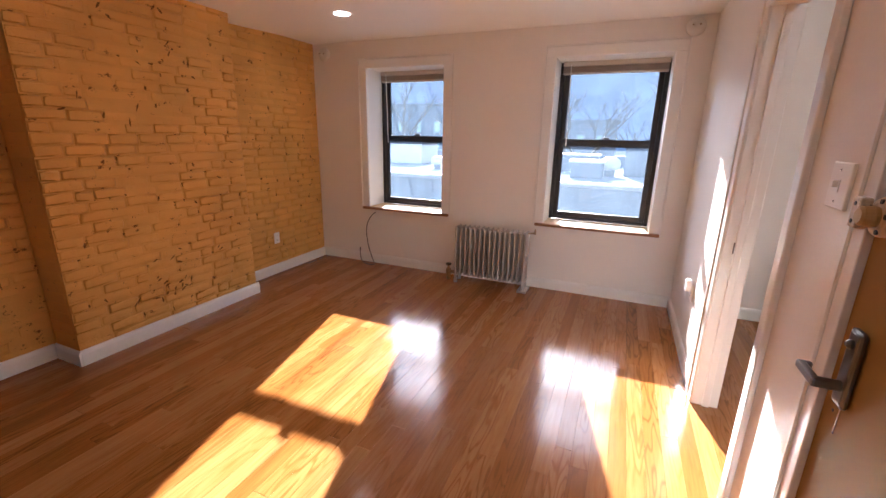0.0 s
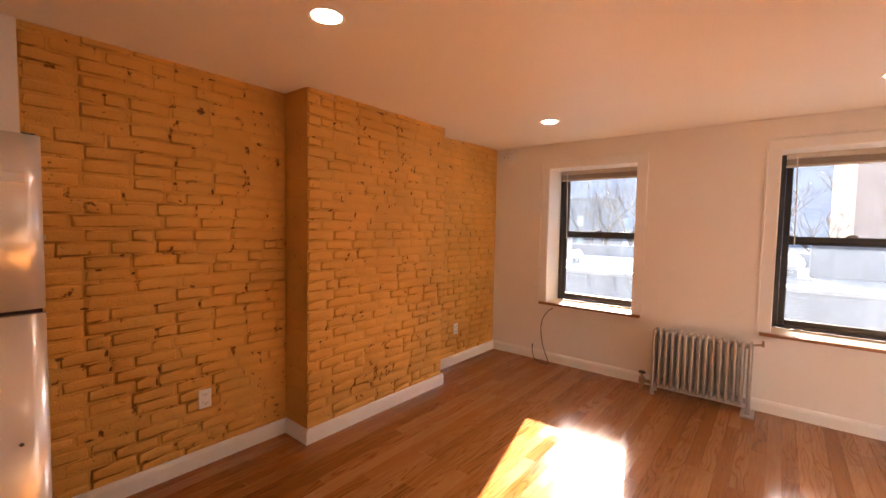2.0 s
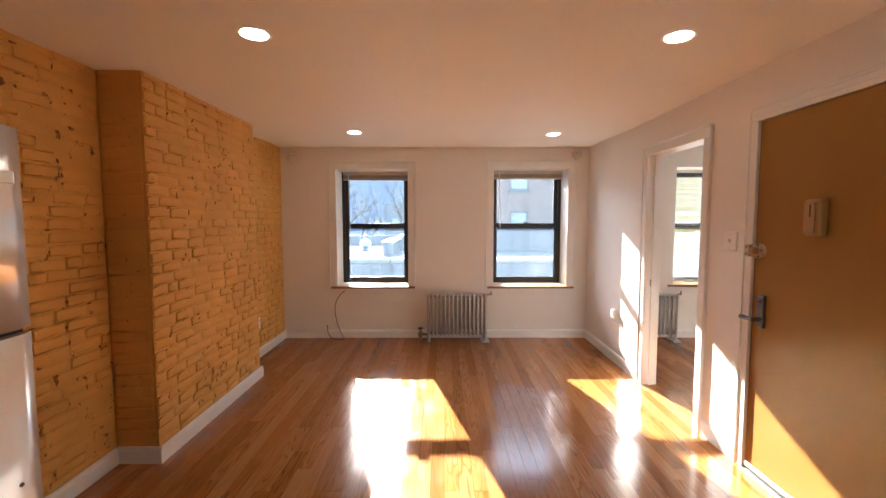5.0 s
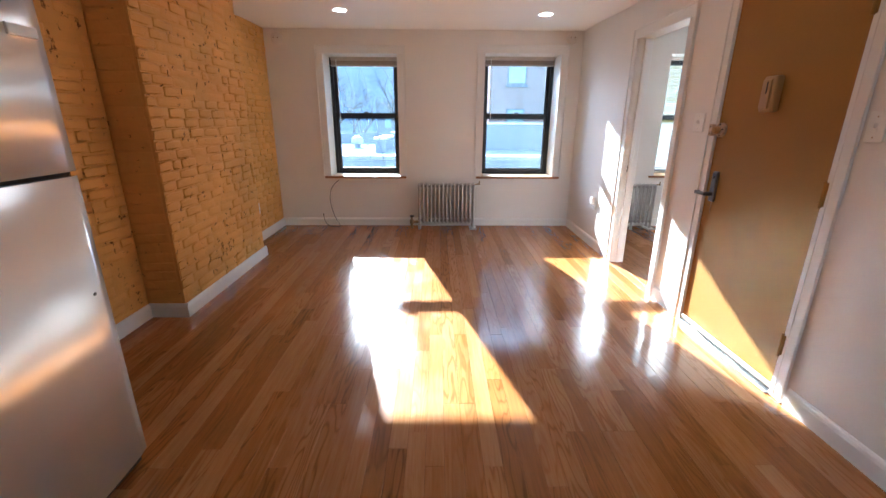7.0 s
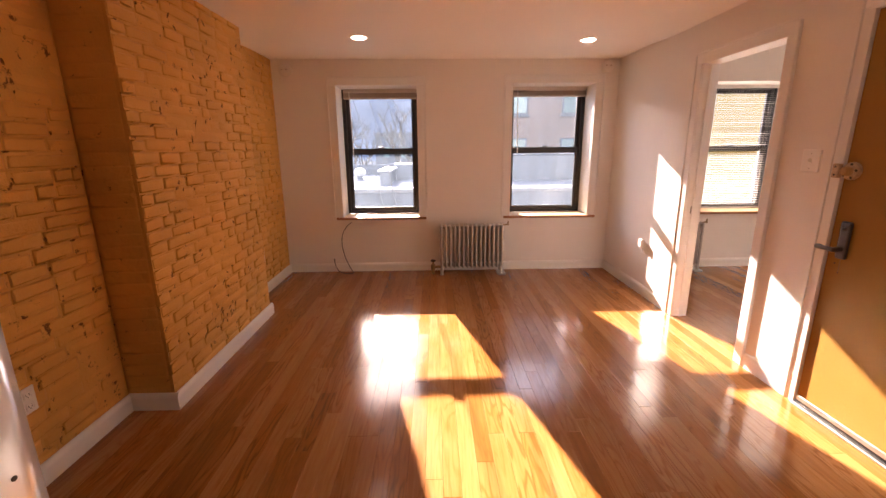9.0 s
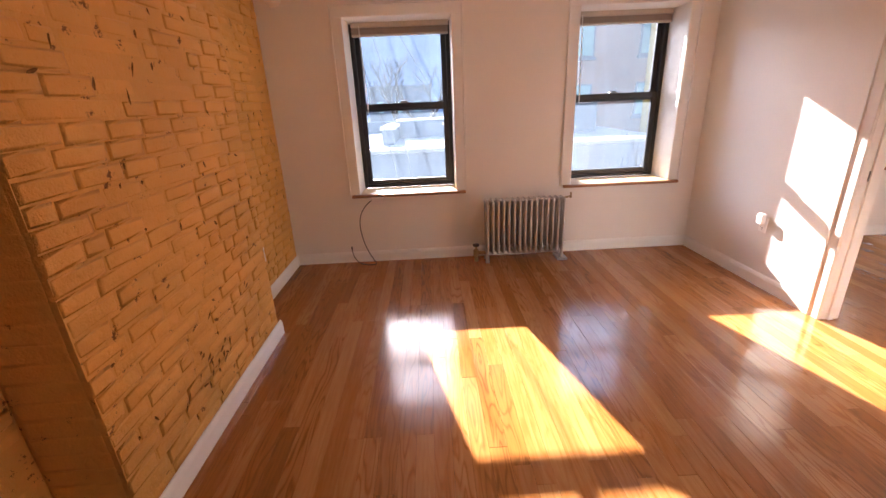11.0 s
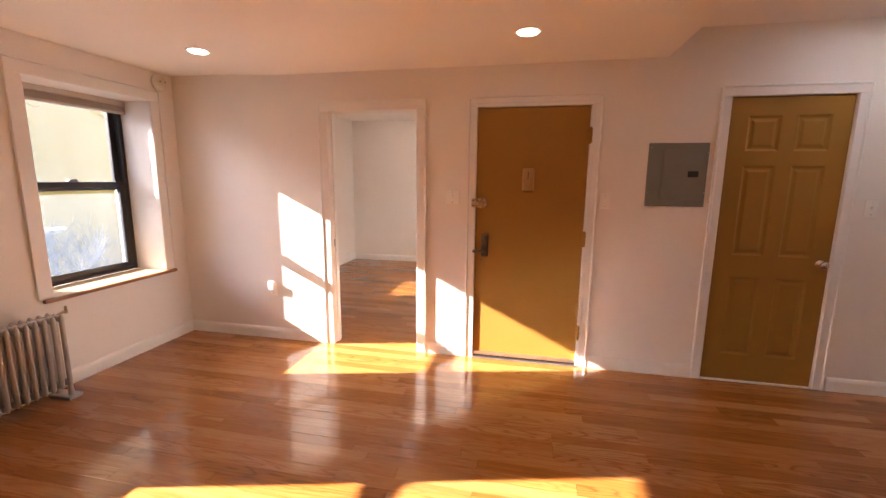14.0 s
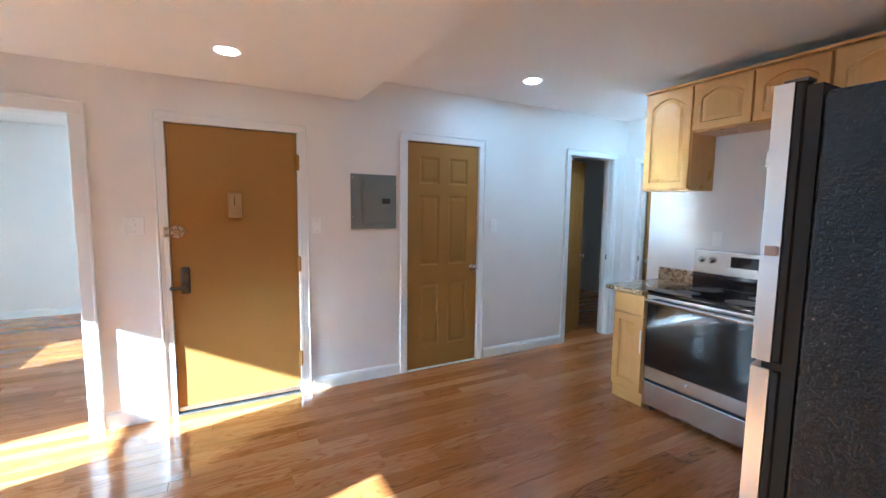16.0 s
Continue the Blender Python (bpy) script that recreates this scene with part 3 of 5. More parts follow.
def window(name, W, cased=True, wood_sill=True):
    a, b, z0, z1 = W
    root = thing(name, "double-hung window with black metal sashes and dusty glass", "window", kind="structure")
    f0, f1 = YG, YG + 0.10
    part("window_frame", boxed(a, a + 0.035, f0, f1, z0, z1, bevel=0.003, seg=1), BLACKF, root, "black metal frame")
    part("window_frame", boxed(b - 0.035, b, f0, f1, z0, z1, bevel=0.003, seg=1), BLACKF, root)
    part("window_frame", boxed(a + 0.035, b - 0.035, f0, f1, z1 - 0.04, z1, bevel=0.003, seg=1), BLACKF, root)
    part("window_frame", boxed(a + 0.035, b - 0.035, f0, f1, z0, z0 + 0.03, bevel=0.003, seg=1), BLACKF, root)
    mid = 1.41
    sash(root, "lower_sash", a + 0.036, b - 0.036, f0 + 0.008, z0 + 0.031, mid + 0.035, 0.045, 0.032, GLASSD)
    sash(root, "upper_sash", a + 0.036, b - 0.036, f0 + 0.05, mid - 0.035, z1 - 0.041, 0.045, 0.032, GLASS)
    xm = (a + b) / 2
    bm = bmesh.new()
    box(bm, xm - 0.035, xm + 0.035, f0 - 0.006, f0 + 0.03, mid + 0.0355, mid + 0.048, bevel=0.004)
    tube(bm, (xm - 0.02, f0 + 0.004, mid + 0.05), (xm + 0.03, f0 + 0.002, mid + 0.053), 0.007, 0.005, 8)
    part("sash_lock", bm, STEELD, root, "small dark cam lock")
    for x in (a + 0.09, b - 0.09):
        part("tilt_latch", boxed(x - 0.025, x + 0.025, f0 + 0.002, f0 + 0.02, mid + 0.0355, mid + 0.043, bevel=0.002, seg=1), BLACKF, root)
    # board of the sill, and its stained nosing
    part("window_sill", boxed(a, b, YN - 0.012, YG, z0 - 0.022, z0, bevel=0.002, seg=1), SILLW, root, "pale wooden sill board")
    part("sill_nosing", boxed(a - 0.075, b + 0.085, YN - 0.045, YN - 0.0125, z0 - 0.026, z0 + 0.0, bevel=0.005), SILLE, root, "reddish stained wooden sill edge")
    if cased:
        w = 0.085
        for nm, u0, u1, za, zb in (("side_casing", a - w, a, z0 + 0.001, z1), ("side_casing", b, b + w, z0 + 0.001, z1), ("head_casing", a - w, b + w, z1, z1 + w)):
            part(nm, boxed(u0, u1, YN - 0.014, YN - 0.0005, za, zb, bevel=0.004, seg=1), TRIM, root, "white painted flat casing")
        for nm, u0, u1, za, zb in (("back_band", a - w - 0.012, a - w - 0.0005, z0 + 0.001, z1 + w + 0.012), ("back_band", b + w + 0.0005, b + w + 0.012, z0 + 0.001, z1 + w + 0.012), ("back_band", a - w, b + w, z1 + w + 0.0005, z1 + w + 0.012)):
            part(nm, boxed(u0, u1, YN - 0.022, YN - 0.0005, za, zb, bevel=0.003, seg=1), TRIM, root)
    return root


window("window_1", W1)
window("window_2", W2)
window("window_3", W3, cased=False)


def raised_blind(W):
    a, b, z0, z1 = W
    root = thing("venetian_blind", "beige slatted blind pulled up under the window head", "blind", group="raised window blinds")
    y0, y1 = YG - 0.065, YG - 0.012
    part("headrail", boxed(a + 0.03, b - 0.012, y0, y1, z1 - 0.043, z1 - 0.002, bevel=0.003, seg=1), BLIND, root, "beige metal headrail")
    z = z1 - 0.047
    for i in range(14):
        part("slat", boxed(a + 0.032, b - 0.016, y0 + 0.002 + random.uniform(-0.002, 0.002), y1, z - 0.0028, z, bevel=0.0008, seg=1), BLINDS, root)
        z -= 0.0034
    part("bottom_rail", boxed(a + 0.031, b - 0.015, y0, y1, z - 0.016, z - 0.001, bevel=0.004), BLIND, root)
    part("tilt_wand", tube(bmesh.new(), (a + 0.10, y0 - 0.006, z1 - 0.03), (a + 0.115, y0 - 0.004, z1 - 0.75), 0.0045), BLINDW, root, "clear white tilt wand")
    return root


raised_blind(W1)
raised_blind(W2)


def lowered_blind(W):
    a, b, z0, z1 = W
    root = thing("venetian_blind", "white slatted blind lowered over the bedroom window", "blind")
    y0, y1 = YG - 0.05, YG - 0.015
    part("headrail", boxed(a + 0.02, b - 0.02, y0, y1, z1 - 0.04, z1 - 0.002, bevel=0.003, seg=1), BLINDW, root)
    n = 64
    bm = boxed(a + 0.025, b - 0.025, -0.0125, 0.0125, -0.0006, 0.0006)
    me = mesh_of("slat", bm)
    me.materials.append(BLINDW)
    for i in range(n):
        z = z1 - 0.06 - (z1 - z0 - 0.10) * i / (n - 1)
        if 0.30 < i / n < 0.335:
            continue
        s = new("slat", me)
        s.parent = root
        s.matrix_basis = pose(0, (y0 + y1) / 2, z, 4 + random.uniform(-3, 3), 0, 0)
    part("bottom_rail", boxed(a + 0.022, b - 0.022, y0 + 0.005, y1 - 0.005, z0 + 0.008, z0 + 0.024, bevel=0.003, seg=1), BLINDW, root)
    return root


lowered_blind(W3)


# ---- doors ----
def knob_set(root, x, y, z, way, along, name="door_knob"):
    """A round chrome knob on a face whose normal is the x or y axis times way."""
    m = Matrix.Translation((x, y, z)) @ (pose(0, 0, 0, 0, 90 * way, 0) if along == "x" else pose(0, 0, 0, -90 * way, 0, 0))
    part(name, lathe(bmesh.new(), [(0.032, 0.0), (0.032, 0.004), (0.026, 0.009), (0.012, 0.012), (0.011, 0.03), (0.02, 0.036), (0.027, 0.046), (0.028, 0.056), (0.022, 0.064), (0.008, 0.067)], m), CHROME, root, "polished chrome knob", soft=True)


def panel_slab(root, w, h, th, name="slab"):
    """A six-panel slab in the local xz plane, x from 0 to w, faces at y = 0 and y = th."""
    st, ms = 0.105 * w / 0.74 + 0.01, 0.095
    pw = (w - 2 * st - ms) / 2
    xs = [0, st, st + pw, st + pw + ms, st + 2 * pw + ms, w]
    zs = [0, 0.20, 0.20 + 0.60, 0.80 + 0.16, 0.96 + 0.64, 1.60 + 0.10, 1.70 + 0.24, h]
    holes = {(1, 1), (3, 1), (1, 3), (3, 3), (1, 5), (3, 5)}
    bm = bmesh.new()
    for face_y, inn in ((0.0, 1), (th, -1)):
        for i in range(5):
            for j in range(7):
                x0, x1, z0, z1 = xs[i], xs[i + 1], zs[j], zs[j + 1]
                if (i, j) not in holes:
                    bm.faces.new([bm.verts.new((x, face_y, z)) for x, z in ((x0, z0), (x1, z0), (x1, z1), (x0, z1))])
                    continue
                d, e = 0.016, 0.009 * inn
                o = [bm.verts.new((x, face_y, z)) for x, z in ((x0, z0), (x1, z0), (x1, z1), (x0, z1))]
                n = [bm.verts.new((x, face_y + e, z)) for x, z in ((x0 + d, z0 + d), (x1 - d, z0 + d), (x1 - d, z1 - d), (x0 + d, z1 - d))]
                for k in range(4):
                    bm.faces.new((o[k], o[(k + 1) % 4], n[(k + 1) % 4], n[k]))
                bm.faces.new(n)
    for x in (0, w):
        bm.faces.new([bm.verts.new(p) for p in ((x, 0, 0), (x, th, 0), (x, th, h), (x, 0, h))])
    for z in (0, h):
        bm.faces.new([bm.verts.new(p) for p in ((0, 0, z), (w, 0, z), (w, th, z), (0, th, z))])
    bmesh.ops.remove_doubles(bm, verts=bm.verts, dist=1e-5)
    slab = part(name, bm, DOORP, root)
    for i, j in sorted(holes):
        x0, x1, z0, z1 = xs[i] + 0.026, xs[i + 1] - 0.026, zs[j] + 0.026, zs[j + 1] - 0.026
        b2 = bmesh.new()
        for face_y, s in ((0.0088, -1), (th - 0.0088, 1)):
            o = [b2.verts.new((x, face_y, z)) for x, z in ((x0, z0), (x1, z0), (x1, z1), (x0, z1))]
            n = [b2.verts.new((x, face_y + s * 0.0055, z)) for x, z in ((x0 + 0.018, z0 + 0.018), (x1 - 0.018, z0 + 0.018), (x1 - 0.018, z1 - 0.018), (x0 + 0.018, z1 - 0.018))]
            for k in range(4):
                b2.faces.new((o[k], o[(k + 1) % 4], n[(k + 1) % 4], n[k]))
            b2.faces.new(n)
        part("panel", b2, DOORP, slab)
    return slab


def hinge(root, m, material):
    bm = bmesh.new()
    tube(bm, m @ Vector((0, 0, -0.05)), m @ Vector((0, 0, 0.05)), 0.008, n=10)
    h = part("hinge", bm, material, root, "painted butt hinge")
    return h


# closet door, closed; its face lies just inside the casing
root = thing("closet_door", "closed ochre-brown six-panel door with a chrome knob", "door", pose(XE + 0.006, CLOSET[1] - 0.003, 0.012, 0, 0, -90))
panel_slab(root, CLOSET[1] - CLOSET[0] - 0.006, CLOSET[2] - 0.016, 0.035)
knob_set(root, 0.735 - 0.06, 0.0, 0.918, -1, "y")
for z in (0.33, 1.10, 1.85):
    hinge(root, pose(0.0, -0.010, z), DOORP)

root = thing("door_saddle", "thin white painted saddle under the closet door", "threshold")
part("saddle", boxed(XE - 0.012, XE + 0.05, CLOSET[0] + 0.002, CLOSET[1] - 0.002, 0.0, 0.010, bevel=0.002, seg=1), TRIM, root)

# back-room door, opened inwards, hinged on its north jamb
root = thing("back_room_door", "ochre-brown six-panel door standing part open into the back room", "door", pose(XE + EW + 0.012, HALL[1] - 0.004, 0.012, 0, 0, -69))
panel_slab(root, 0.64, HALL[2] - 0.02, 0.035)
knob_set(root, 0.575, 0.0, 0.918, -1, "y")
# end door, ajar
root = thing("end_door", "ochre-brown six-panel door standing ajar at the passage end", "door", pose(-0.597, YS - 0.075, 0.012, 0, 0, -7))
panel_slab(root, 0.685, 2.015, 0.035)
knob_set(root, 0.625, 0.035, 0.90, 1, "y")
# bedroom door, folded back inside the bedroom
root = thing("bedroom_door", "ochre-brown six-panel door folded open into the bedroom", "door", pose(XE + EW + 0.008, OPEN[0] - 0.017, 0.012, 0, 0, -1.0))
panel_slab(root, 0.765, OPEN[2] - 0.02, 0.035)

# entry door: flat painted steel
y0, y1, zt = ENTRY
root = thing("entry_door", "flat ochre-brown painted steel entry door, closed", "door")
part("slab", boxed(XE + 0.004, XE + 0.048, y0 + 0.003, y1 - 0.003, 0.03, zt - 0.004, bevel=0.002, seg=1), DOORP, root)
part("door_sweep", boxed(XE - 0.006, XE + 0.0035, y0 + 0.006, y1 - 0.006, 0.026, 0.055, bevel=0.002, seg=1), SATIN, root, "dull metal door sweep")
part("gasket", boxed(XE + 0.005, XE + 0.03, y0 + 0.004, y1 - 0.004, 0.014, 0.0295), RUBBER, root)
LY = 1.233
bm = bmesh.new()
box(bm, XE - 0.012, XE + 0.0035, LY - 0.028, LY + 0.028, 0.875, 1.065, bevel=0.011, seg=3)
esc = part("lock_plate", bm, STEELD, root, "dark bronze escutcheon with rounded ends")
bm = tube(bmesh.new(), (XE - 0.01, LY, 0.925), (XE - 0.056, LY, 0.925), 0.013)
box(bm, XE - 0.068, XE - 0.048, LY - 0.012, LY + 0.092, 0.914, 0.936, bevel=0.006)
box(bm, XE - 0.0675, XE - 0.036, LY + 0.076, LY + 0.0915, 0.9145, 0.9355, bevel=0.005)
part("lever", bm, STEELD, esc, "dark lever handle with a bent end")
part("thumb_turn", lathe(bmesh.new(), [(0.011, 0), (0.011, 0.006), (0.005, 0.012)], Matrix.Translation((XE - 0.012, LY, 1.03)) @ pose(0, 0, 0, 0, -90, 0), 14), STEELD, esc)
for yy, zz, rr in ((LY + 0.03, 0.845, 0.004), (LY + 0.004, 0.80, 0.003)):
    part("screw_hole", tube(bmesh.new(), (XE + 0.0036, yy, zz), (XE + 0.0024, yy, zz), rr, n=8), SLOT, root)
part("paint_drip", boxed(XE + 0.0026, XE + 0.0038, LY + 0.002, LY + 0.006, 0.80, 0.87, bevel=0.0005, seg=1), BRASS, root, "rusty drip under the lock plate")
RY, RZ = 1.268, 1.312
rim = part("rim_lock", lathe(bmesh.new(), [(0.043, -0.0035), (0.043, 0.012), (0.040, 0.018), (0.030, 0.021), (0.028, 0.021)], Matrix.Translation((XE, RY, RZ)) @ pose(0, 0, 0, 0, -90, 0), 28), WORN, root, "round rim lock in chipped pale paint", soft=False)
part("lock_turn", lathe(bmesh.new(), [(0.022, 0.0212), (0.024, 0.030), (0.021, 0.047), (0.016, 0.052), (0.004, 0.053)], Matrix.Translation((XE, RY, RZ)) @ pose(0, 0, 0, 0, -90, 0), 18), CHIME, rim, "tan round turn")
for k in range(5):
    an = 0.5 + k * 2 * math.pi / 5
    yy, zz = RY + 0.034 * math.cos(an), RZ + 0.034 * math.sin(an)
    part("lock_screw", tube(bmesh.new(), (XE - 0.0185, yy, zz), (XE - 0.0225, yy, zz), 0.0055, n=8), SLOT, rim)
kp = part("lock_keeper", boxed(XE - 0.036, XE - 0.0125, 1.308, 1.345, RZ - 0.035, RZ + 0.035, bevel=0.005), WORN, root, "pale painted keeper with dark screws")
for zz in (RZ - 0.02, RZ + 0.02):
    part("screw", tube(bmesh.new(), (XE - 0.037, 1.328, zz), (XE - 0.0355, 1.328, zz), 0.005, n=10), SLOT, kp)
bm = bmesh.new()
box(bm, XE - 0.038, XE + 0.0035, 0.862, 0.952, 1.41, 1.588, bevel=0.01)
ch = part("door_viewer_box", bm, CHIME, root, "painted chime box with a raised front")
part("chime_slot", boxed(XE - 0.0485, XE - 0.0462, 0.906, 0.911, 1.50, 1.56), SLOT, ch)
part("chime_cover", boxed(XE - 0.046, XE - 0.0383, 0.885, 0.946, 1.425, 1.572, bevel=0.004), CHIME, ch)
for z in (0.29, 1.05, 1.83):
    h = part("hinge", boxed(XE - 0.018, XE + 0.003, y0 - 0.016, y0 + 0.012, z - 0.055, z + 0.055, bevel=0.005), DOORP, root, "hinge painted with the door")
    part("hinge_pin", tube(bmesh.new(), (XE - 0.02, y0 - 0.002, z - 0.06), (XE - 0.02, y0 - 0.002, z + 0.06), 0.008, n=10), DOORP, h)
root = thing("door_threshold", "worn metal threshold under the entry door", "threshold")
bm = bmesh.new()
box(bm, XE - 0.03, XE + 0.1, y0 + 0.001, y1 - 0.001, 0.0, 0.012, bevel=0.003, seg=1)
part("saddle", bm, SATIN, root)
for dx in (-0.018, -0.006):
    part("rib", boxed(XE + dx, XE + dx + 0.004, y0 + 0.002, y1 - 0.002, 0.0122, 0.016), STEELD, root)


# ---- fixtures on the walls ----
def switch(y, z, w=0.075):
    root = thing("light_switch", "white plastic toggle light switch on the wall", "light switch", pose(XE, y, z), group="wall switches")
    pl = part("plate", boxed(-0.010, 0.0, -w / 2, w / 2, -0.06, 0.06, bevel=0.004), PLASTIC, root)
    part("toggle", boxed(-0.024, -0.0102, -0.006, 0.006, -0.004, 0.014, bevel=0.002, seg=1), PLASTIC, pl)
    part("collar", boxed(-0.0125, -0.0102, -0.009, 0.009, -0.016, 0.016), PLASTIC, pl)
    for zz in (-0.04, 0.04):
        part("screw", tube(bmesh.new(), (-0.0115, 0, zz), (-0.010, 0, zz), 0.003, n=8), CHROME, pl)
    return root


switch(1.505, 1.355, 0.112)
switch(0.33, 1.345)
switch(-1.371, 1.33)


def outlet(x, y, z, way, name="wall_outlet"):
    root = thing(name, "white double wall outlet", "outlet", pose(x, y, z, 0, 0, 0 if way > 0 else 180), group="wall outlets")
    pl = part("plate", boxed(0.0, 0.007, -0.036, 0.036, -0.058, 0.058, bevel=0.003), PLASTIC, root)
    for zz in (-0.026, 0.026):
        part("socket", boxed(0.0072, 0.0095, -0.017, 0.017, zz - 0.016, zz + 0.016, bevel=0.003, seg=1), PLASTIC, pl)
        bm = bmesh.new()
        for yy in (-0.007, 0.007):
            box(bm, 0.0096, 0.0101, yy - 0.0012, yy + 0.0012, zz - 0.004, zz + 0.006)
        tube(bm, (0.0096, 0, zz - 0.009), (0.0101, 0, zz - 0.009), 0.0025, n=8)
        part("slots", bm, SLOT, pl)
    return root


outlet(XW + 0.006, 0.838, 0.41, 1)
outlet(XW + 0.006, 3.33, 0.38, 1)
outlet(XE, 3.185, 0.47, -1)
root = thing("plug_adapter", "small white plug-in adapter in the wall outlet", "adapter")
part("housing", boxed(XE - 0.045, XE - 0.0105, 3.16, 3.212, 0.475, 0.555, bevel=0.007), PLASTIC, root)
root = thing("wall_outlet", "white wall outlet above the counter", "outlet", pose(-1.25, YK, 1.28, 0, 0, 90), group="wall outlets")
pl = part("plate", boxed(0.0, 0.007, -0.036, 0.036, -0.058, 0.058, bevel=0.003), PLASTIC, root)
part("socket", boxed(0.0072, 0.0095, -0.017, 0.017, -0.034, 0.034, bevel=0.003, seg=1), PLASTIC, pl)

root = thing("breaker_panel", "grey steel electrical breaker panel with a small latch", "breaker panel")
bp0 = part("panel_box", boxed(XE - 0.012, XE - 0.0005, -0.344, 0.055, 1.317, 1.771, bevel=0.004), PANELG, root)
dr = part("panel_door", boxed(XE - 0.018, XE - 0.0125, -0.325, -0.045, 1.36, 1.725, bevel=0.003, seg=1), PANELG, root)
part("latch", boxed(XE - 0.024, XE - 0.0185, -0.285, -0.215, 1.53, 1.572, bevel=0.003, seg=1), SLOT, dr, "black latch")
part("trim_line", boxed(XE - 0.0145, XE - 0.0122, -0.04, -0.032, 1.36, 1.725), PANELG, root)
for yy, zz in ((0.04, 1.42), (0.04, 1.74), (-0.335, 1.42), (-0.335, 1.70)):
    part("screw", tube(bmesh.new(), (XE - 0.0145, yy, zz), (XE - 0.012, yy, zz), 0.006, n=10), CHROME, root)


def alarm(x, z):
    root = thing("wall_alarm", "round white wall sounder with two small eyes", "alarm", pose(x, YN, z, 90, 0, 0), group="round wall alarms")
    part("base", lathe(bmesh.new(), [(0.07, 0.0), (0.07, 0.012), (0.066, 0.02), (0.05, 0.036), (0.02, 0.042), (0.004, 0.043)], Matrix()), ALARM, root, soft=True)
    for dx in (-0.024, 0.024):
        e = part("eye", lathe(bmesh.new(), [(0.017, 0.03), (0.017, 0.044), (0.013, 0.05), (0.004, 0.052)], Matrix.Translation((dx, 0.004, 0)), 16), ALARM, root, soft=True)
        part("lens", lathe(bmesh.new(), [(0.006, 0.051), (0.006, 0.0535), (0.002, 0.055)], Matrix.Translation((dx, 0.004, 0)), 12), BRASS, e)
    return root


alarm(-3.35, 2.275)
alarm(0.165, 2.30)
root = thing("cable_raceway", "thin white painted cable run on the wall", "cable")
part("strip", boxed(0.12, 0.158, YN - 0.007, YN, 2.268, 2.276, bevel=0.002, seg=1), TRIM, root)


def downlight(x, y, z, face, r=0.062):
    root = thing("recessed_or_fill_downlight", "small round recessed ceiling light, switched on; some are added out of view", "ceiling light", pose(x, y, z), group="recessed ceiling lights")
    part("trim_ring", lathe(bmesh.new(), [(r, 0.004), (r + 0.016, 0.004), (r + 0.018, -0.002), (r + 0.012, -0.006), (r, -0.003)], Matrix(), 32), PLASTIC, root, soft=True)
    part("lamp_face", lathe(bmesh.new(), [(r - 0.001, -0.0055), (r - 0.003, -0.0075), (0.01, -0.009)], Matrix(), 32), face, root, "glowing diffuser")
    return root


for x, y in ((-2.375, 3.092), (-0.377, 3.195), (-0.38, 0.94), (-2.375, 0.91)):
    downlight(x, y, ZC - 0.004 + (0.0 if y < 2.5 else 0.004), LAMPW)
downlight(-0.33, -1.28, ZK, LAMPK)
# added fill light in the passage, hidden behind the wall cabinet
downlight(-0.45, -2.85, ZK, LAMPK)
downlight(2.46, 2.55, ZB, LAMPW)
# two bedroom lamps added out of view as fill light
downlight(3.5, 1.95, ZB, FILLB)
downlight(1.3, 1.95, ZB, FILLB)
# added back-room lamp, unseen, in place of that room's daylight
downlight(1.7, -3.4, ZB, LAMPW)

# black cable out of the wall under the window sill
root = thing("tv_cable", "thin black cable hanging from the window sill to the floor", "cable")
c = cable("cable", [(-2.725, 4.07, 0.605), (-2.74, 4.06, 0.6), (-2.815, 4.06, 0.54), (-2.865, 4.055, 0.40), (-2.835, 4.05, 0.22), (-2.80, 4.045, 0.12), (-2.75, 4.03, 0.03), (-2.705, 3.985, 0.005), (-2.79, 3.975, 0.005), (-2.9, 4.0, 0.012), (-2.955, 4.06, 0.08), (-2.957, 4.07, 0.15)], 0.0045, WIRE, root)
part("plug", tube(bmesh.new(), (-2.957, 4.072, 0.135), (-2.957, 4.072, 0.165), 0.007), SLOT, root)


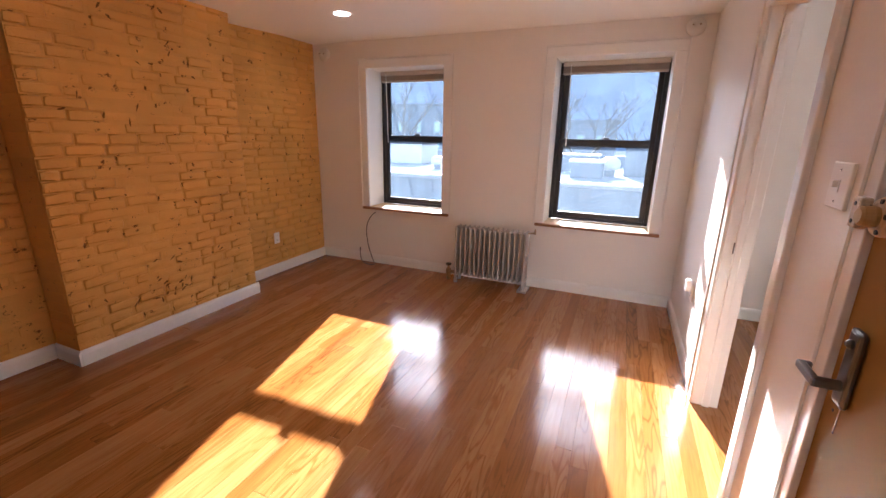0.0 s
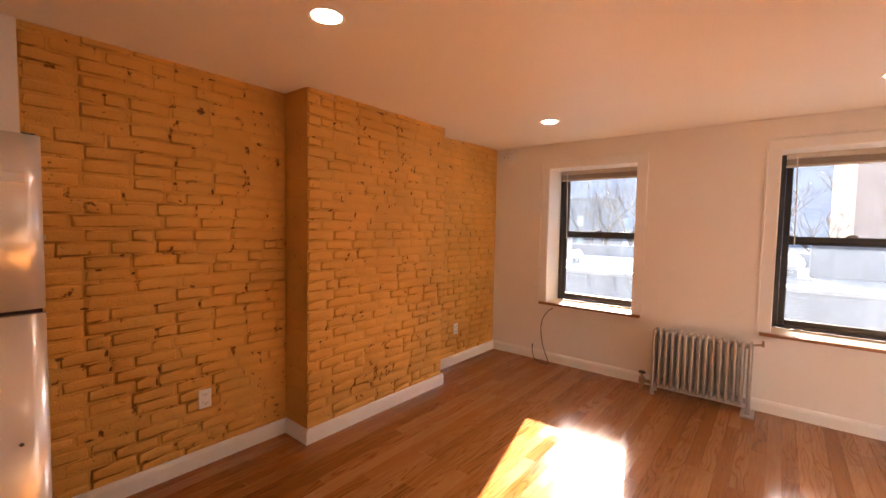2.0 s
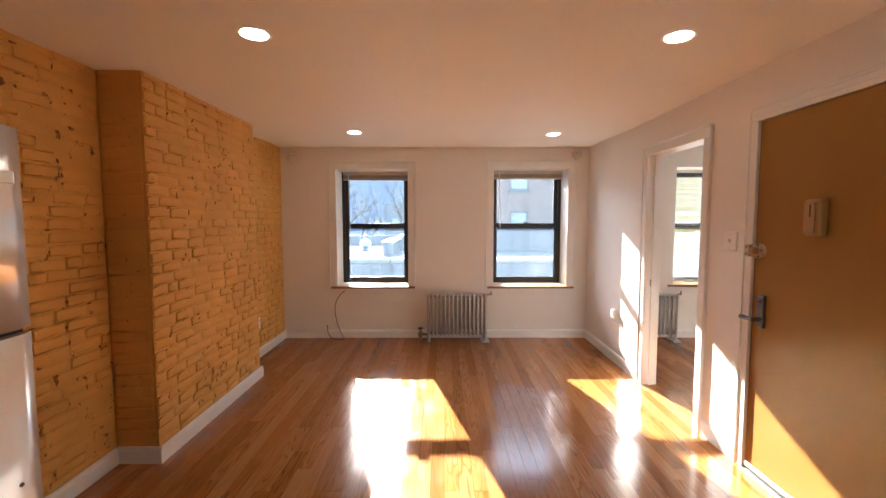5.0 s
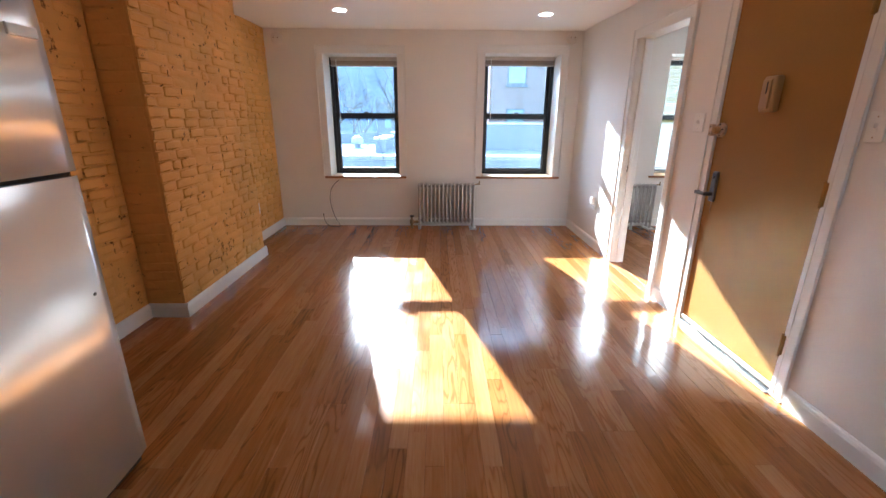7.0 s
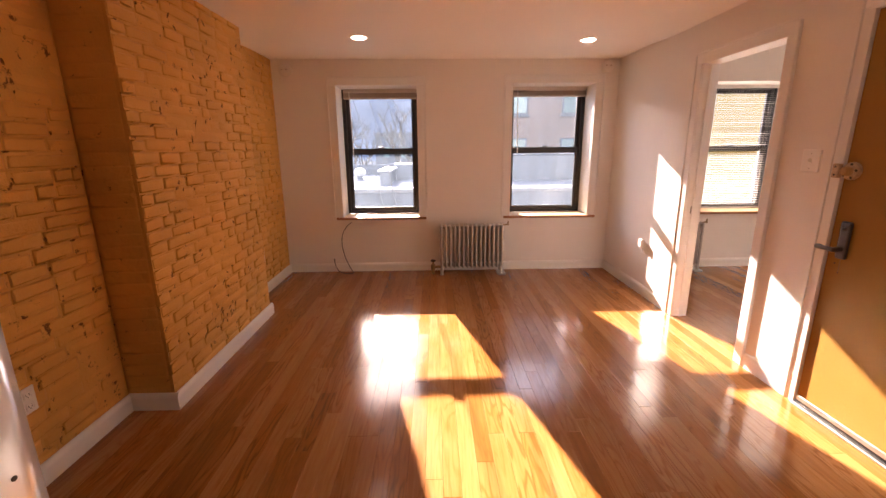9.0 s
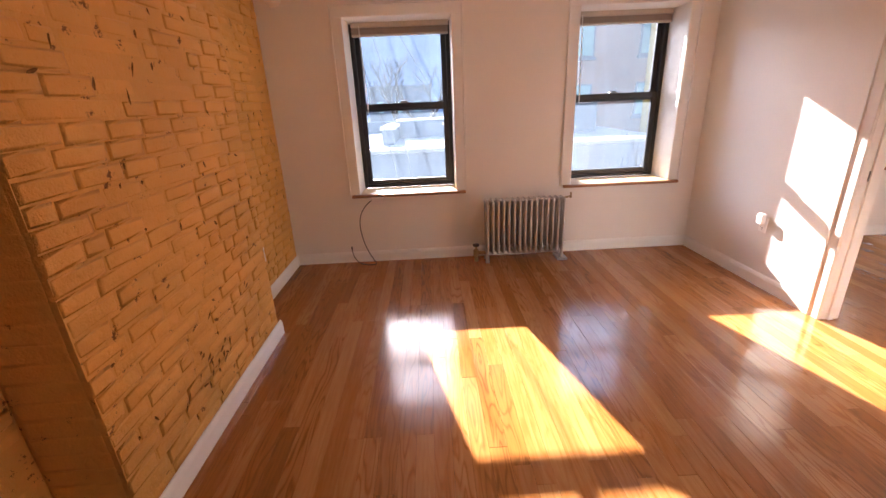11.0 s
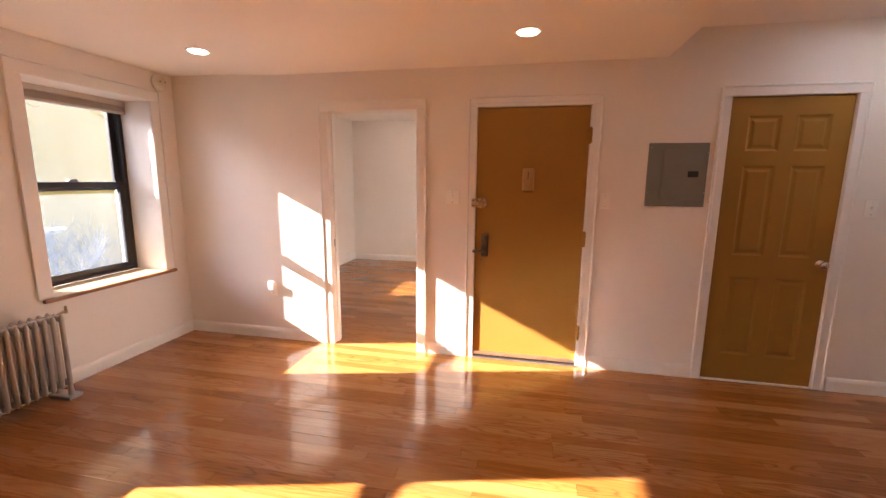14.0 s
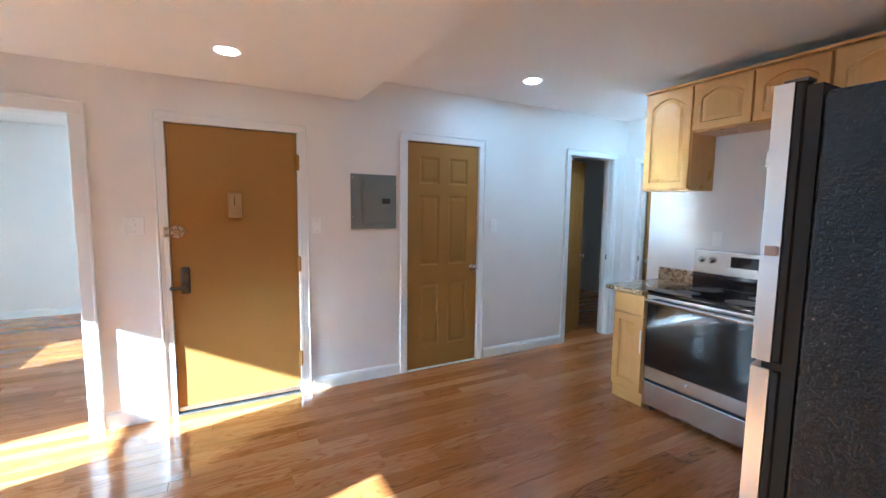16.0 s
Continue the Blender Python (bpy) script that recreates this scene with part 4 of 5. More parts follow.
# ---- radiators ----
def radiator(x0, x1, y0, y1, zt, n):
    root = thing("radiator", "silver-painted cast-iron column radiator under the windows", "radiator", pose(x0, y0, 0))
    pitch = (x1 - x0) / n
    d = y1 - y0
    bm = bmesh.new()
    zb = 0.075
    for k in range(3):
        yy = 0.018 + k * (d - 0.036) / 2
        prof = [(0.004, zb + 0.008), (0.013, zb + 0.02), (0.0145, zb + 0.05), (0.0135, zt - 0.06), (0.0145, zt - 0.03), (0.012, zt - 0.012), (0.004, zt - 0.002)]
        lathe(bm, [(r, z) for r, z in prof], Matrix.Translation((0, yy, 0)), 12)
    box(bm, -0.017, 0.017, 0.016, d - 0.016, zb + 0.015, zb + 0.055, bevel=0.01)
    box(bm, -0.017, 0.017, 0.016, d - 0.016, zt - 0.05, zt - 0.012, bevel=0.01)
    me = mesh_of("column", bm)
    me.materials.append(IRON)
    smooth(me)
    for i in range(n):
        o = new("column", me)
        o.parent = root
        o.matrix_basis = pose(pitch * (i + 0.5), 0, 0)
    for z in (zb + 0.035, zt - 0.03):
        part("header_pipe", tube(bmesh.new(), (pitch * 0.5, d / 2, z), ((n - 0.5) * pitch, d / 2, z), 0.021, n=16), IRON, root, soft=True)
    for i in (0, n - 1):
        for yy in (0.02, d - 0.02):
            xx = pitch * (i + 0.5)
            part("foot", tube(bmesh.new(), (xx, yy, 0.0 if i == 0 else 0.022), (xx, yy, zb + 0.03), 0.019, 0.012), IRON, root)
    b = part("foot_block", boxed((n - 1) * pitch - 0.02, n * pitch + 0.02, -0.02, d + 0.01, 0.0, 0.022, bevel=0.004), IRON, root, "silver-painted block under the foot")
    # valve on the supply side, bleeder at the top
    bm = tube(bmesh.new(), (-0.075, d / 2, 0.0), (-0.075, d / 2, 0.10), 0.019)
    tube(bm, (-0.075, d / 2, 0.085), (0.02, d / 2, 0.085), 0.016)
    lathe(bm, [(0.026, 0.055), (0.028, 0.08), (0.026, 0.11), (0.014, 0.12), (0.01, 0.15)], Matrix.Translation((-0.075, d / 2, 0)), 14)
    v = part("valve", bm, BRASS, root, "tarnished brass supply valve", soft=False)
    part("valve_wheel", lathe(bmesh.new(), [(0.008, 0.15), (0.028, 0.152), (0.032, 0.16), (0.028, 0.168), (0.008, 0.17)], Matrix.Translation((-0.075, d / 2, 0)), 16), SLOT, v)
    bm = tube(bmesh.new(), ((n - 0.5) * pitch, d / 2, zt - 0.02), (n * pitch + 0.05, d / 2, zt - 0.005), 0.008)
    tube(bm, (n * pitch + 0.05, d / 2, zt - 0.02), (n * pitch + 0.05, d / 2, zt + 0.03), 0.01, 0.007)
    part("air_vent", bm, BRASS, root, "small brass air vent")
    return root


rad = radiator(-1.70, -0.955, 3.87, 4.02, 0.59, 15)
rad2 = radiator(1.07, 1.37, 3.87, 4.02, 0.59, 6)
rad2["label"] = "silver-painted cast-iron column radiator in the bedroom"


# ---- kitchen ----
root = thing("refrigerator", "stainless top-freezer refrigerator with black textured sides", "refrigerator")
FX, FY0, FY1, FZ = -2.637, -0.70, 0.052, 1.735
part("cabinet_body", boxed(XW + 0.06, FX - 0.085, FY0 + 0.004, FY1 - 0.004, 0.03, FZ - 0.025, bevel=0.006), BLACKT, root, "black textured steel cabinet")


def fridge_door(name, za, zb, label):
    """A door with a gently bowed front and rounded vertical edges."""
    bm = bmesh.new()
    n = 18
    ring = []
    for i in range(n + 1):
        u = i / n
        y = FY0 + (FY1 - FY0) * u
        e = min(u, 1 - u) * (FY1 - FY0)
        back = 0.009 * max(0.0, 1 - e / 0.014) ** 2
        ring.append((FX + 0.012 * math.sin(math.pi * u) - back, y))
    ring = [(FX - 0.042, FY0)] + ring + [(FX - 0.042, FY1)]
    lo = [bm.verts.new((x, y, za)) for x, y in ring]
    hi = [bm.verts.new((x, y, zb)) for x, y in ring]
    m = len(ring)
    for i in range(m):
        bm.faces.new((lo[i], lo[(i + 1) % m], hi[(i + 1) % m], hi[i]))
    bm.faces.new(lo[::-1])
    bm.faces.new(hi)
    d = part(name, bm, STEEL, root, label, soft=False)
    part("door_edge", boxed(FX - 0.0595, FX - 0.0422, FY0 + 0.001, FY1 - 0.001, za + 0.001, zb - 0.001, bevel=0.003, seg=1), RUBBER, d, "black plastic door edge")
    for p in d.data.polygons:
        p.use_smooth = abs(p.normal.z) < 0.5 and p.normal.x > 0.1
    return d


fd = fridge_door("freezer_door", 1.196, FZ, "brushed stainless freezer door")
rd = fridge_door("fridge_door", 0.06, 1.180, "brushed stainless lower door")
part("door_gasket", boxed(FX - 0.084, FX - 0.0605, FY0 + 0.006, FY1 - 0.003, 0.07, FZ - 0.01), RUBBER, root)
part("gap_strip", boxed(FX - 0.075, FX - 0.025, FY0 + 0.006, FY1 - 0.006, 1.1805, 1.1955), RUBBER, root)
bm = bmesh.new()
box(bm, FX - 0.004, FX + 0.014, -0.08, 0.016, 1.585, 1.618, bevel=0.004)
part("handle_bracket", bm, STEEL, fd, "short stainless handle bracket")
part("hinge_pin_cap", boxed(FX - 0.04, FX - 0.016, FY1, FY1 + 0.006, 1.408, 1.428, bevel=0.003, seg=1), BLIND, fd, "small worn tan cap")
part("screw_hole", tube(bmesh.new(), (FX - 0.002, -0.015, 0.777), (FX + 0.006, -0.015, 0.777), 0.006, n=10), SLOT, rd)
part("hinge_cover", boxed(FX - 0.06, FX - 0.02, FY1 - 0.04, FY1 - 0.008, FZ + 0.0005, FZ + 0.008, bevel=0.003), STEELD, root)
part("toe_grille", boxed(FX - 0.075, FX - 0.03, FY0 + 0.01, FY1 - 0.01, 0.006, 0.055, bevel=0.003, seg=1), RUBBER, root)
for yy in (FY0 + 0.05, FY1 - 0.05):
    part("foot", tube(bmesh.new(), (FX - 0.12, yy, 0.0), (FX - 0.12, yy, 0.032), 0.02), RUBBER, root)
    part("foot", tube(bmesh.new(), (XW + 0.12, yy, 0.0), (XW + 0.12, yy, 0.032), 0.02), RUBBER, root)

# cooker
SX0, SX1, SY = -1.885, -1.125, -1.765
root = thing("electric_range", "stainless electric range with a black glass cooktop", "range")
part("body", boxed(SX0, SX1, YK + 0.03, SY - 0.03, 0.04, 0.895, bevel=0.004, seg=1), STEELD, root, "dark enamelled sides")
ct = part("cooktop", boxed(SX0 - 0.002, SX1 + 0.002, YK + 0.09, SY - 0.002, 0.8955, 0.915, bevel=0.006), BLACKG, root, "black glass cooktop")
for bx, by, br in ((-1.69, -1.93, 0.10), (-1.32, -1.93, 0.08), (-1.69, -2.17, 0.08), (-1.32, -2.17, 0.10)):
    bm = lathe(bmesh.new(), [(br - 0.004, 0.9152), (br, 0.9156), (br + 0.004, 0.9152), (br, 0.9151)], Matrix.Translation((bx, by, 0)), 36)
    part("burner_ring", bm, STEELD, ct, "faint grey burner ring")
od = part("oven_door", boxed(SX0 + 0.004, SX1 - 0.004, SY - 0.0295, SY, 0.245, 0.885, bevel=0.008), STEELR, root, "stainless oven door")
part("oven_window", boxed(SX0 + 0.014, SX1 - 0.014, SY + 0.0005, SY + 0.007, 0.345, 0.825, bevel=0.005), BLACKG, od, "black oven glass")
bm = tube(bmesh.new(), (SX0 + 0.03, SY + 0.048, 0.845), (SX1 - 0.03, SY + 0.048, 0.845), 0.014, n=16)
hd = part("oven_handle", bm, STEELR, od, "stainless bar handle", soft=False)
for xx in (SX0 + 0.05, SX1 - 0.05):
    part("handle_post", boxed(xx - 0.012, xx + 0.012, SY + 0.0005, SY + 0.045, 0.834, 0.856, bevel=0.003, seg=1), STEELR, hd)
part("badge", lathe(bmesh.new(), [(0.015, 0.0), (0.015, 0.002), (0.01, 0.003)], Matrix.Translation(((SX0 + SX1) / 2 + 0.05, SY + 0.0005, 0.295)) @ pose(0, 0, 0, -90, 0, 0), 20), CHROME, od, "round metal badge")
part("storage_drawer", boxed(SX0 + 0.004, SX1 - 0.004, SY - 0.0295, SY - 0.002, 0.045, 0.228, bevel=0.008), STEELR, root, "stainless storage drawer")
part("drawer_gap", boxed(SX0 + 0.01, SX1 - 0.01, SY - 0.028, SY - 0.012, 0.2285, 0.2445), RUBBER, root)
bg = part("backguard", boxed(SX0, SX1, YK + 0.015, YK + 0.085, 0.90, 1.20, bevel=0.01), STEELR, root, "stainless control panel")
part("black_band", boxed(SX0 + 0.004, SX1 - 0.004, YK + 0.0852, YK + 0.09, 0.918, 1.02, bevel=0.002, seg=1), BLACKG, bg)
part("display", boxed(-1.60, -1.40, YK + 0.0852, YK + 0.09, 1.085, 1.165, bevel=0.003, seg=1), BLACKG, bg, "black clock display")
for xx in (-1.185, -1.265, -1.745, -1.825):
    k = part("control_knob", lathe(bmesh.new(), [(0.024, 0.0), (0.024, 0.006), (0.019, 0.01), (0.017, 0.03), (0.012, 0.033)], Matrix.Translation((xx, YK + 0.0852, 1.125)) @ pose(0, 0, 0, -90, 0, 0), 20), STEELR, bg, "steel control knob", soft=False)
    part("pointer", boxed(xx - 0.002, xx + 0.002, YK + 0.118, YK + 0.121, 1.125, 1.14), SLOT, k)
for xx in (SX0 + 0.05, SX1 - 0.05):
    part("foot", tube(bmesh.new(), (xx, SY - 0.06, 0.0), (xx, SY - 0.06, 0.042), 0.02), RUBBER, root)
    part("foot", tube(bmesh.new(), (xx, YK + 0.08, 0.0), (xx, YK + 0.08, 0.042), 0.02), RUBBER, root)


def cathedral_door(root, x0, x1, z0, z1, y, arch, name="door"):
    """A raised-panel door facing +y, with an arched top to its panel when arch > 0."""
    fr, th = 0.052, 0.02
    a, b, lo, hi = x0 + fr, x1 - fr, z0 + fr, z1 - fr
    inner = [(a, lo), (b, lo)]
    n = 14
    for i in range(n + 1):
        u = i / n
        s = math.sin(math.pi * u) if arch else 0.0
        inner.append((b + (a - b) * u, hi - arch + arch * (s ** 0.8 if s > 0 else 0)))
    outer = [(x0, z0), (x1, z0)] + [(x1 + (x0 - x1) * i / n, z1) for i in range(n + 1)]
    cx, cz = (a + b) / 2, (lo + hi) / 2

    def shrink(p, d):
        w, h = (b - a) / 2, (hi - lo) / 2
        return (cx + (p[0] - cx) * (1 - d / w), cz + (p[1] - cz) * (1 - d / h))
    bm = bmesh.new()
    loops = [[(p, y) for p in outer], [(p, y + th - 0.004) for p in outer], [((p[0] + (0.004 if p[0] == x0 else -0.004 if p[0] == x1 else 0), p[1] + (0.004 if p[1] == z0 else -0.004)), y + th) for p in outer], [(p, y + th) for p in inner], [(shrink(p, 0.006), y + th - 0.009) for p in inner]]
    vs = [[bm.verts.new((p[0], yy, p[1])) for p, yy in lp] for lp in loops]
    m = len(outer)
    for r0, r1 in zip(vs, vs[1:]):
        for i in range(m):
            bm.faces.new((r0[i], r0[(i + 1) % m], r1[(i + 1) % m], r1[i]))
    bm.faces.new(vs[0][::-1])
    bm.faces.new(vs[-1])
    d = part(name, bm, MAPLE, root, "honey maple raised-panel door")
    bm = bmesh.new()
    loops = [[(shrink(p, 0.008), y + th - 0.0088) for p in inner], [(shrink(p, 0.034), y + th - 0.002) for p in inner]]
    vs = [[bm.verts.new((p[0], yy, p[1])) for p, yy in lp] for lp in loops]
    for i in range(m):
        bm.faces.new((vs[0][i], vs[0][(i + 1) % m], vs[1][(i + 1) % m], vs[1][i]))
    bm.faces.new(vs[1])
    part("raised_panel", bm, MAPLE, d)
    return d


def cabinet(name, label, x0, x1, z0, z1, yb, yf, doors, arch, drawer=0.0, toe=0.0):
    root = thing(name, label, "kitchen cabinet")
    part("body", boxed(x0, x1, yb, yf - 0.021, z0 + toe, z1, bevel=0.002, seg=1), MAPLE, root, "honey maple carcass")
    if toe:
        part("toe_kick", boxed(x0 + 0.002, x1 - 0.002, yb, yf - 0.03, z0, z0 + toe - 0.0005), MAPLE, root)
    zd = z1 - 0.012 - drawer
    w = (x1 - x0) / doors
    for i in range(doors):
        cathedral_door(root, x0 + w * i + 0.006, x0 + w * (i + 1) - 0.006, z0 + toe + 0.012, zd - (0.008 if drawer else 0), yf - 0.0208, arch)
    if drawer:
        part("drawer_front", boxed(x0 + 0.006, x1 - 0.006, yf - 0.0208, yf, zd + 0.004, z1 - 0.012, bevel=0.005), MAPLE, root)
    return root


base = cabinet("base_cabinet", "honey maple base cabinet with a drawer, beside the range", -1.118, -0.845, 0.0, 0.872, YK + 0.003, -1.755, 1, 0.0, drawer=0.15, toe=0.10)
part("door_pull_tape", boxed(-1.106, -1.092, -1.7548, -1.752, 0.42, 0.60, bevel=0.001, seg=1), PLASTIC, base, "white strip left on the door")
root = thing("countertop", "speckled brown granite countertop slab", "countertop")
part("slab", boxed(-1.12, -0.79, YK + 0.002, -1.715, 0.873, 0.908, bevel=0.006), GRANITE, root)
part("backsplash", boxed(-1.12, -0.79, YK + 0.002, YK + 0.024, 0.9085, 1.01, bevel=0.004), GRANITE, root)
cabinet("wall_cabinet", "tall honey maple wall cabinet with an arched door", -1.185, -0.80, 1.655, 2.42, YK + 0.002, -2.07, 1, 0.07)
cabinet("wall_cabinet", "short honey maple wall cabinet with two arched doors over the range", -1.97, -1.187, 2.07, 2.42, YK + 0.002, -2.07, 2, 0.06)
cabinet("wall_cabinet", "honey maple wall cabinet with arched doors near the fridge", -2.76, -1.972, 1.655, 2.42, YK + 0.002, -2.07, 2, 0.07)
for x0, x1 in ((-1.19, -0.795), (-1.972, -1.19), (-2.765, -1.972)):
    root = thing("cornice_strip", "maple cornice strip along the cabinet top", "trim")
    part("strip", boxed(x0, x1, YK + 0.002, -2.055, 2.4205, 2.438, bevel=0.005), MAPLE, root)


# ---- outside the windows ----
ZG = -2.6
bm = bmesh.new()
bm.faces.new([bm.verts.new(p) for p in ((-900, 4.6, ZG), (900, 4.6, ZG), (900, 1500, ZG), (-900, 1500, ZG))])
structure("ground", bm, GROUND, "bare grey-brown yard and distance", "ground")

root = thing("low_building", "low grey building with a pale sunlit flat roof and coping", "building")
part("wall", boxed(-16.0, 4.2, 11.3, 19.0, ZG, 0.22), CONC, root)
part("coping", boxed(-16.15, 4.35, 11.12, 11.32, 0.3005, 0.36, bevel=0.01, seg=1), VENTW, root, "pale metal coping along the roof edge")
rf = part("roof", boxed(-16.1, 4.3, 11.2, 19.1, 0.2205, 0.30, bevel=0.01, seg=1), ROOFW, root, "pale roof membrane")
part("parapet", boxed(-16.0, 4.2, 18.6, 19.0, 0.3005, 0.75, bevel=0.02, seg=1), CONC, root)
for x in (-13.5, -10.2, -6.4, -2.2, 1.5):
    w = part("window", boxed(x, x + 1.1, 11.24, 11.2995, -1.6, -0.5), FARGL, root)
    part("sill", boxed(x - 0.1, x + 1.2, 11.18, 11.235, -1.7, -1.605), CONC, w)


def roof_vent(x, y, s):
    root = thing("roof_vent", "round white ventilator dome on the low roof", "vent", pose(x, y, 0.30))
    part("neck", lathe(bmesh.new(), [(0.20 * s, 0.0), (0.20 * s, 0.25 * s)], Matrix(), 20), CONC, root)
    part("dome", lathe(bmesh.new(), [(0.24 * s, 0.25 * s), (0.36 * s, 0.32 * s), (0.40 * s, 0.46 * s), (0.34 * s, 0.62 * s), (0.2 * s, 0.72 * s), (0.04 * s, 0.75 * s)], Matrix(), 24), VENTW, root, soft=True)


def roof_box(label, x, y, w, d, h):
    root = thing("roof_parapet", label, "parapet", pose(x, y, 0.30))
    part("block", boxed(-w / 2, w / 2, -d / 2, d / 2, 0.0, h, bevel=0.02, seg=1), CONC, root)
    part("cap", boxed(-w / 2 - 0.05, w / 2 + 0.05, -d / 2 - 0.05, d / 2 + 0.05, h + 0.0005, h + 0.07, bevel=0.015, seg=1), VENTW, root, "pale metal cap")


roof_box("low grey wall across the roof with a pale cap", -2.1, 15.4, 2.2, 0.35, 0.55)
roof_box("short grey wall on the roof with a pale cap", -3.35, 14.2, 0.35, 2.6, 0.42)
roof_box("square rooftop unit with a pale lid", -1.2, 13.4, 0.9, 0.8, 0.45)
roof_box("grey rooftop wall with a pale cap", 1.6, 14.6, 3.6, 0.35, 0.9)
roof_vent(-0.6, 14.2, 0.8)
roof_vent(-4.6, 15.5, 0.6)
roof_vent(-6.2, 13.6, 0.6)
root = thing("roof_hatch", "white rooftop bulkhead beside the vents", "hatch", pose(-9.0, 16.2, 0.30))
part("box", boxed(-1.3, 1.3, -0.8, 0.8, 0.0, 0.8, bevel=0.03, seg=1), VENTW, root)
part("lid", boxed(-1.4, 1.4, -0.9, 0.9, 0.8005, 0.9, bevel=0.03, seg=1), CONC, root)


def house(name, label, x0, x1, y0, y1, z1, wall, west=(), south=(), rows=(-1.2, 1.7, 4.6, 7.5, 10.4)):
    """A block with real window recesses: rows and columns of openings on its west and south faces."""
    root = thing(name, label, "building")
    part("wall", boxed(x0, x1, y0, y1, ZG, z1), wall, root)
    part("roof", boxed(x0 - 0.2, x1 + 0.2, y0 - 0.2, y1 + 0.2, z1 + 0.001, z1 + 0.35, bevel=0.03, seg=1), CONC, root, "flat roof with a cornice")
    for z in rows:
        if z + 1.6 > z1:
            break
        for y in west:
            w = part("window", boxed(x0 - 0.06, x0 - 0.001, y, y + 1.0, z, z + 1.6), CONC, root)
            part("pane", boxed(x0 - 0.08, x0 - 0.061, y + 0.08, y + 0.92, z + 0.08, z + 1.52), FARGL, w)
            part("sill", boxed(x0 - 0.16, x0 - 0.001, y - 0.08, y + 1.08, z - 0.13, z - 0.001), CONC, w)
        for x in south:
            w = part("window", boxed(x, x + 1.0, y0 - 0.06, y0 - 0.001, z, z + 1.6), CONC, root)
            part("pane", boxed(x + 0.08, x + 0.92, y0 - 0.08, y0 - 0.061, z + 0.08, z + 1.52), FARGL, w)
            part("sill", boxed(x - 0.08, x + 1.08, y0 - 0.16, y0 - 0.001, z - 0.13, z - 0.001), CONC, w)
    return root


yb = house("apartment_building", "sunlit yellow rendered apartment building beside the yard", 6.2, 16.0, 9.0, 17.0, 9.5, YELLOW, south=(8.0, 11.0))
# thin sheet coloured as the shaded end of the west face
part("shade_strip", boxed(6.12, 6.199, 14.9, 16.9, ZG, 9.4), YELLOWD, yb, "strip at the building's end with shade put into its yellow")
for zz in (1.9, 3.4):
    part("pipe_bracket", boxed(6.0, 6.115, 14.86, 14.96, zz, zz + 0.32, bevel=0.01, seg=1), CONC, yb)
house("apartment_building", "peach-brown brick apartment building with greenish windows", 1.3, 14.0, 22.0, 32.0, 11.0, REDBR, south=(2.2, 5.0, 8.2, 11.4), rows=(0.35, 3.15, 5.95))
house("apartment_building", "distant grey apartment building across the street", -34.0, -20.0, 58.0, 68.0, 5.5, CONC, south=(-32.5, -29.5, -26.5, -23.5))
house("apartment_building", "distant pale low building across the street", -10.0, -1.5, 60.0, 66.0, 3.4, CONC, south=(-9, -6.5, -4), rows=(0.2,))


def bare_tree(x, y, z, h, seed, name="bare_tree"):
    """A leafless tree: tapered trunk, limbs and many fine twigs."""
    rng = random.Random(seed)
    root = thing(name, "leafless tree with many fine grey-brown twigs", "tree", pose(x, y, z))
    trunk, twig = bmesh.new(), bmesh.new()

    def grow(p, d, length, r, level):
        q = p + d * length
        tube(trunk if level < 2 else twig, p, q, r, r * 0.62, 7 if level < 2 else 3)
        if level >= 5:
            return
        for i in range(rng.choice((2, 3, 3)) + (1 if level == 0 else 0)):
            v = Vector((rng.uniform(-1, 1), rng.uniform(-1, 1), rng.uniform(-0.25, 0.9)))
            e = (d * 0.9 + v * 0.75).normalized()
            grow(p + d * length * rng.uniform(0.65, 1.0), e, length * rng.uniform(0.55, 0.8), r * 0.55, level + 1)
    grow(Vector((0, 0, 0)), Vector((rng.uniform(-0.08, 0.08), rng.uniform(-0.08, 0.08), 1)).normalized(), h * 0.3, h * 0.022, 0)
    part("trunk", trunk, BARK, root)
    part("crown", twig, TWIG, root, "tangle of bare twigs")
    return root


for i, (x, y, h) in enumerate(((-14, 24, 8.5), (-9.5, 27, 9.5), (-6.5, 23, 7.5), (-2.5, 26, 9.0), (0.8, 22.5, 7.0), (3.4, 25, 8.0), (-18, 33, 11), (-11, 38, 12), (-4.5, 35, 11), (2.2, 37, 11), (4.4, 12.6, 4.6), (3.1, 9.4, 3.6), (5.2, 10.2, 4.0), (2.5, 8.3, 4.2), (3.8, 9.8, 4.4), (2.9, 10.6, 4.0))):
    bare_tree(x, y, ZG, h, 20 + i)

# the wooded ridge far behind, with an uneven line; haze is in its colour
bm = bmesh.new()
prev = None
for i in range(121):
    x = -300 + i * 5.0
    h = 34 + 7 * noise.noise((x * 0.012, 0, 1.3)) + 2.2 * noise.noise((x * 0.09, 0, 4.1)) + 0.8 * noise.noise((x * 0.5, 0, 7.7))
    cur = (bm.verts.new((x, 150, ZG)), bm.verts.new((x, 190, h)))
    if prev:
        bm.faces.new((prev[0], cur[0], cur[1], prev[1]))
    prev = cur
structure("backdrop", bm, surface("far_woods_hazed", (0.085, 0.105, 0.14), 1.0, var=0.5, scale=0.08, fine=1.2, bump=0.6, depth=0.8), "wooded ridge in the distance, haze put into its blue-grey colour", "hill")

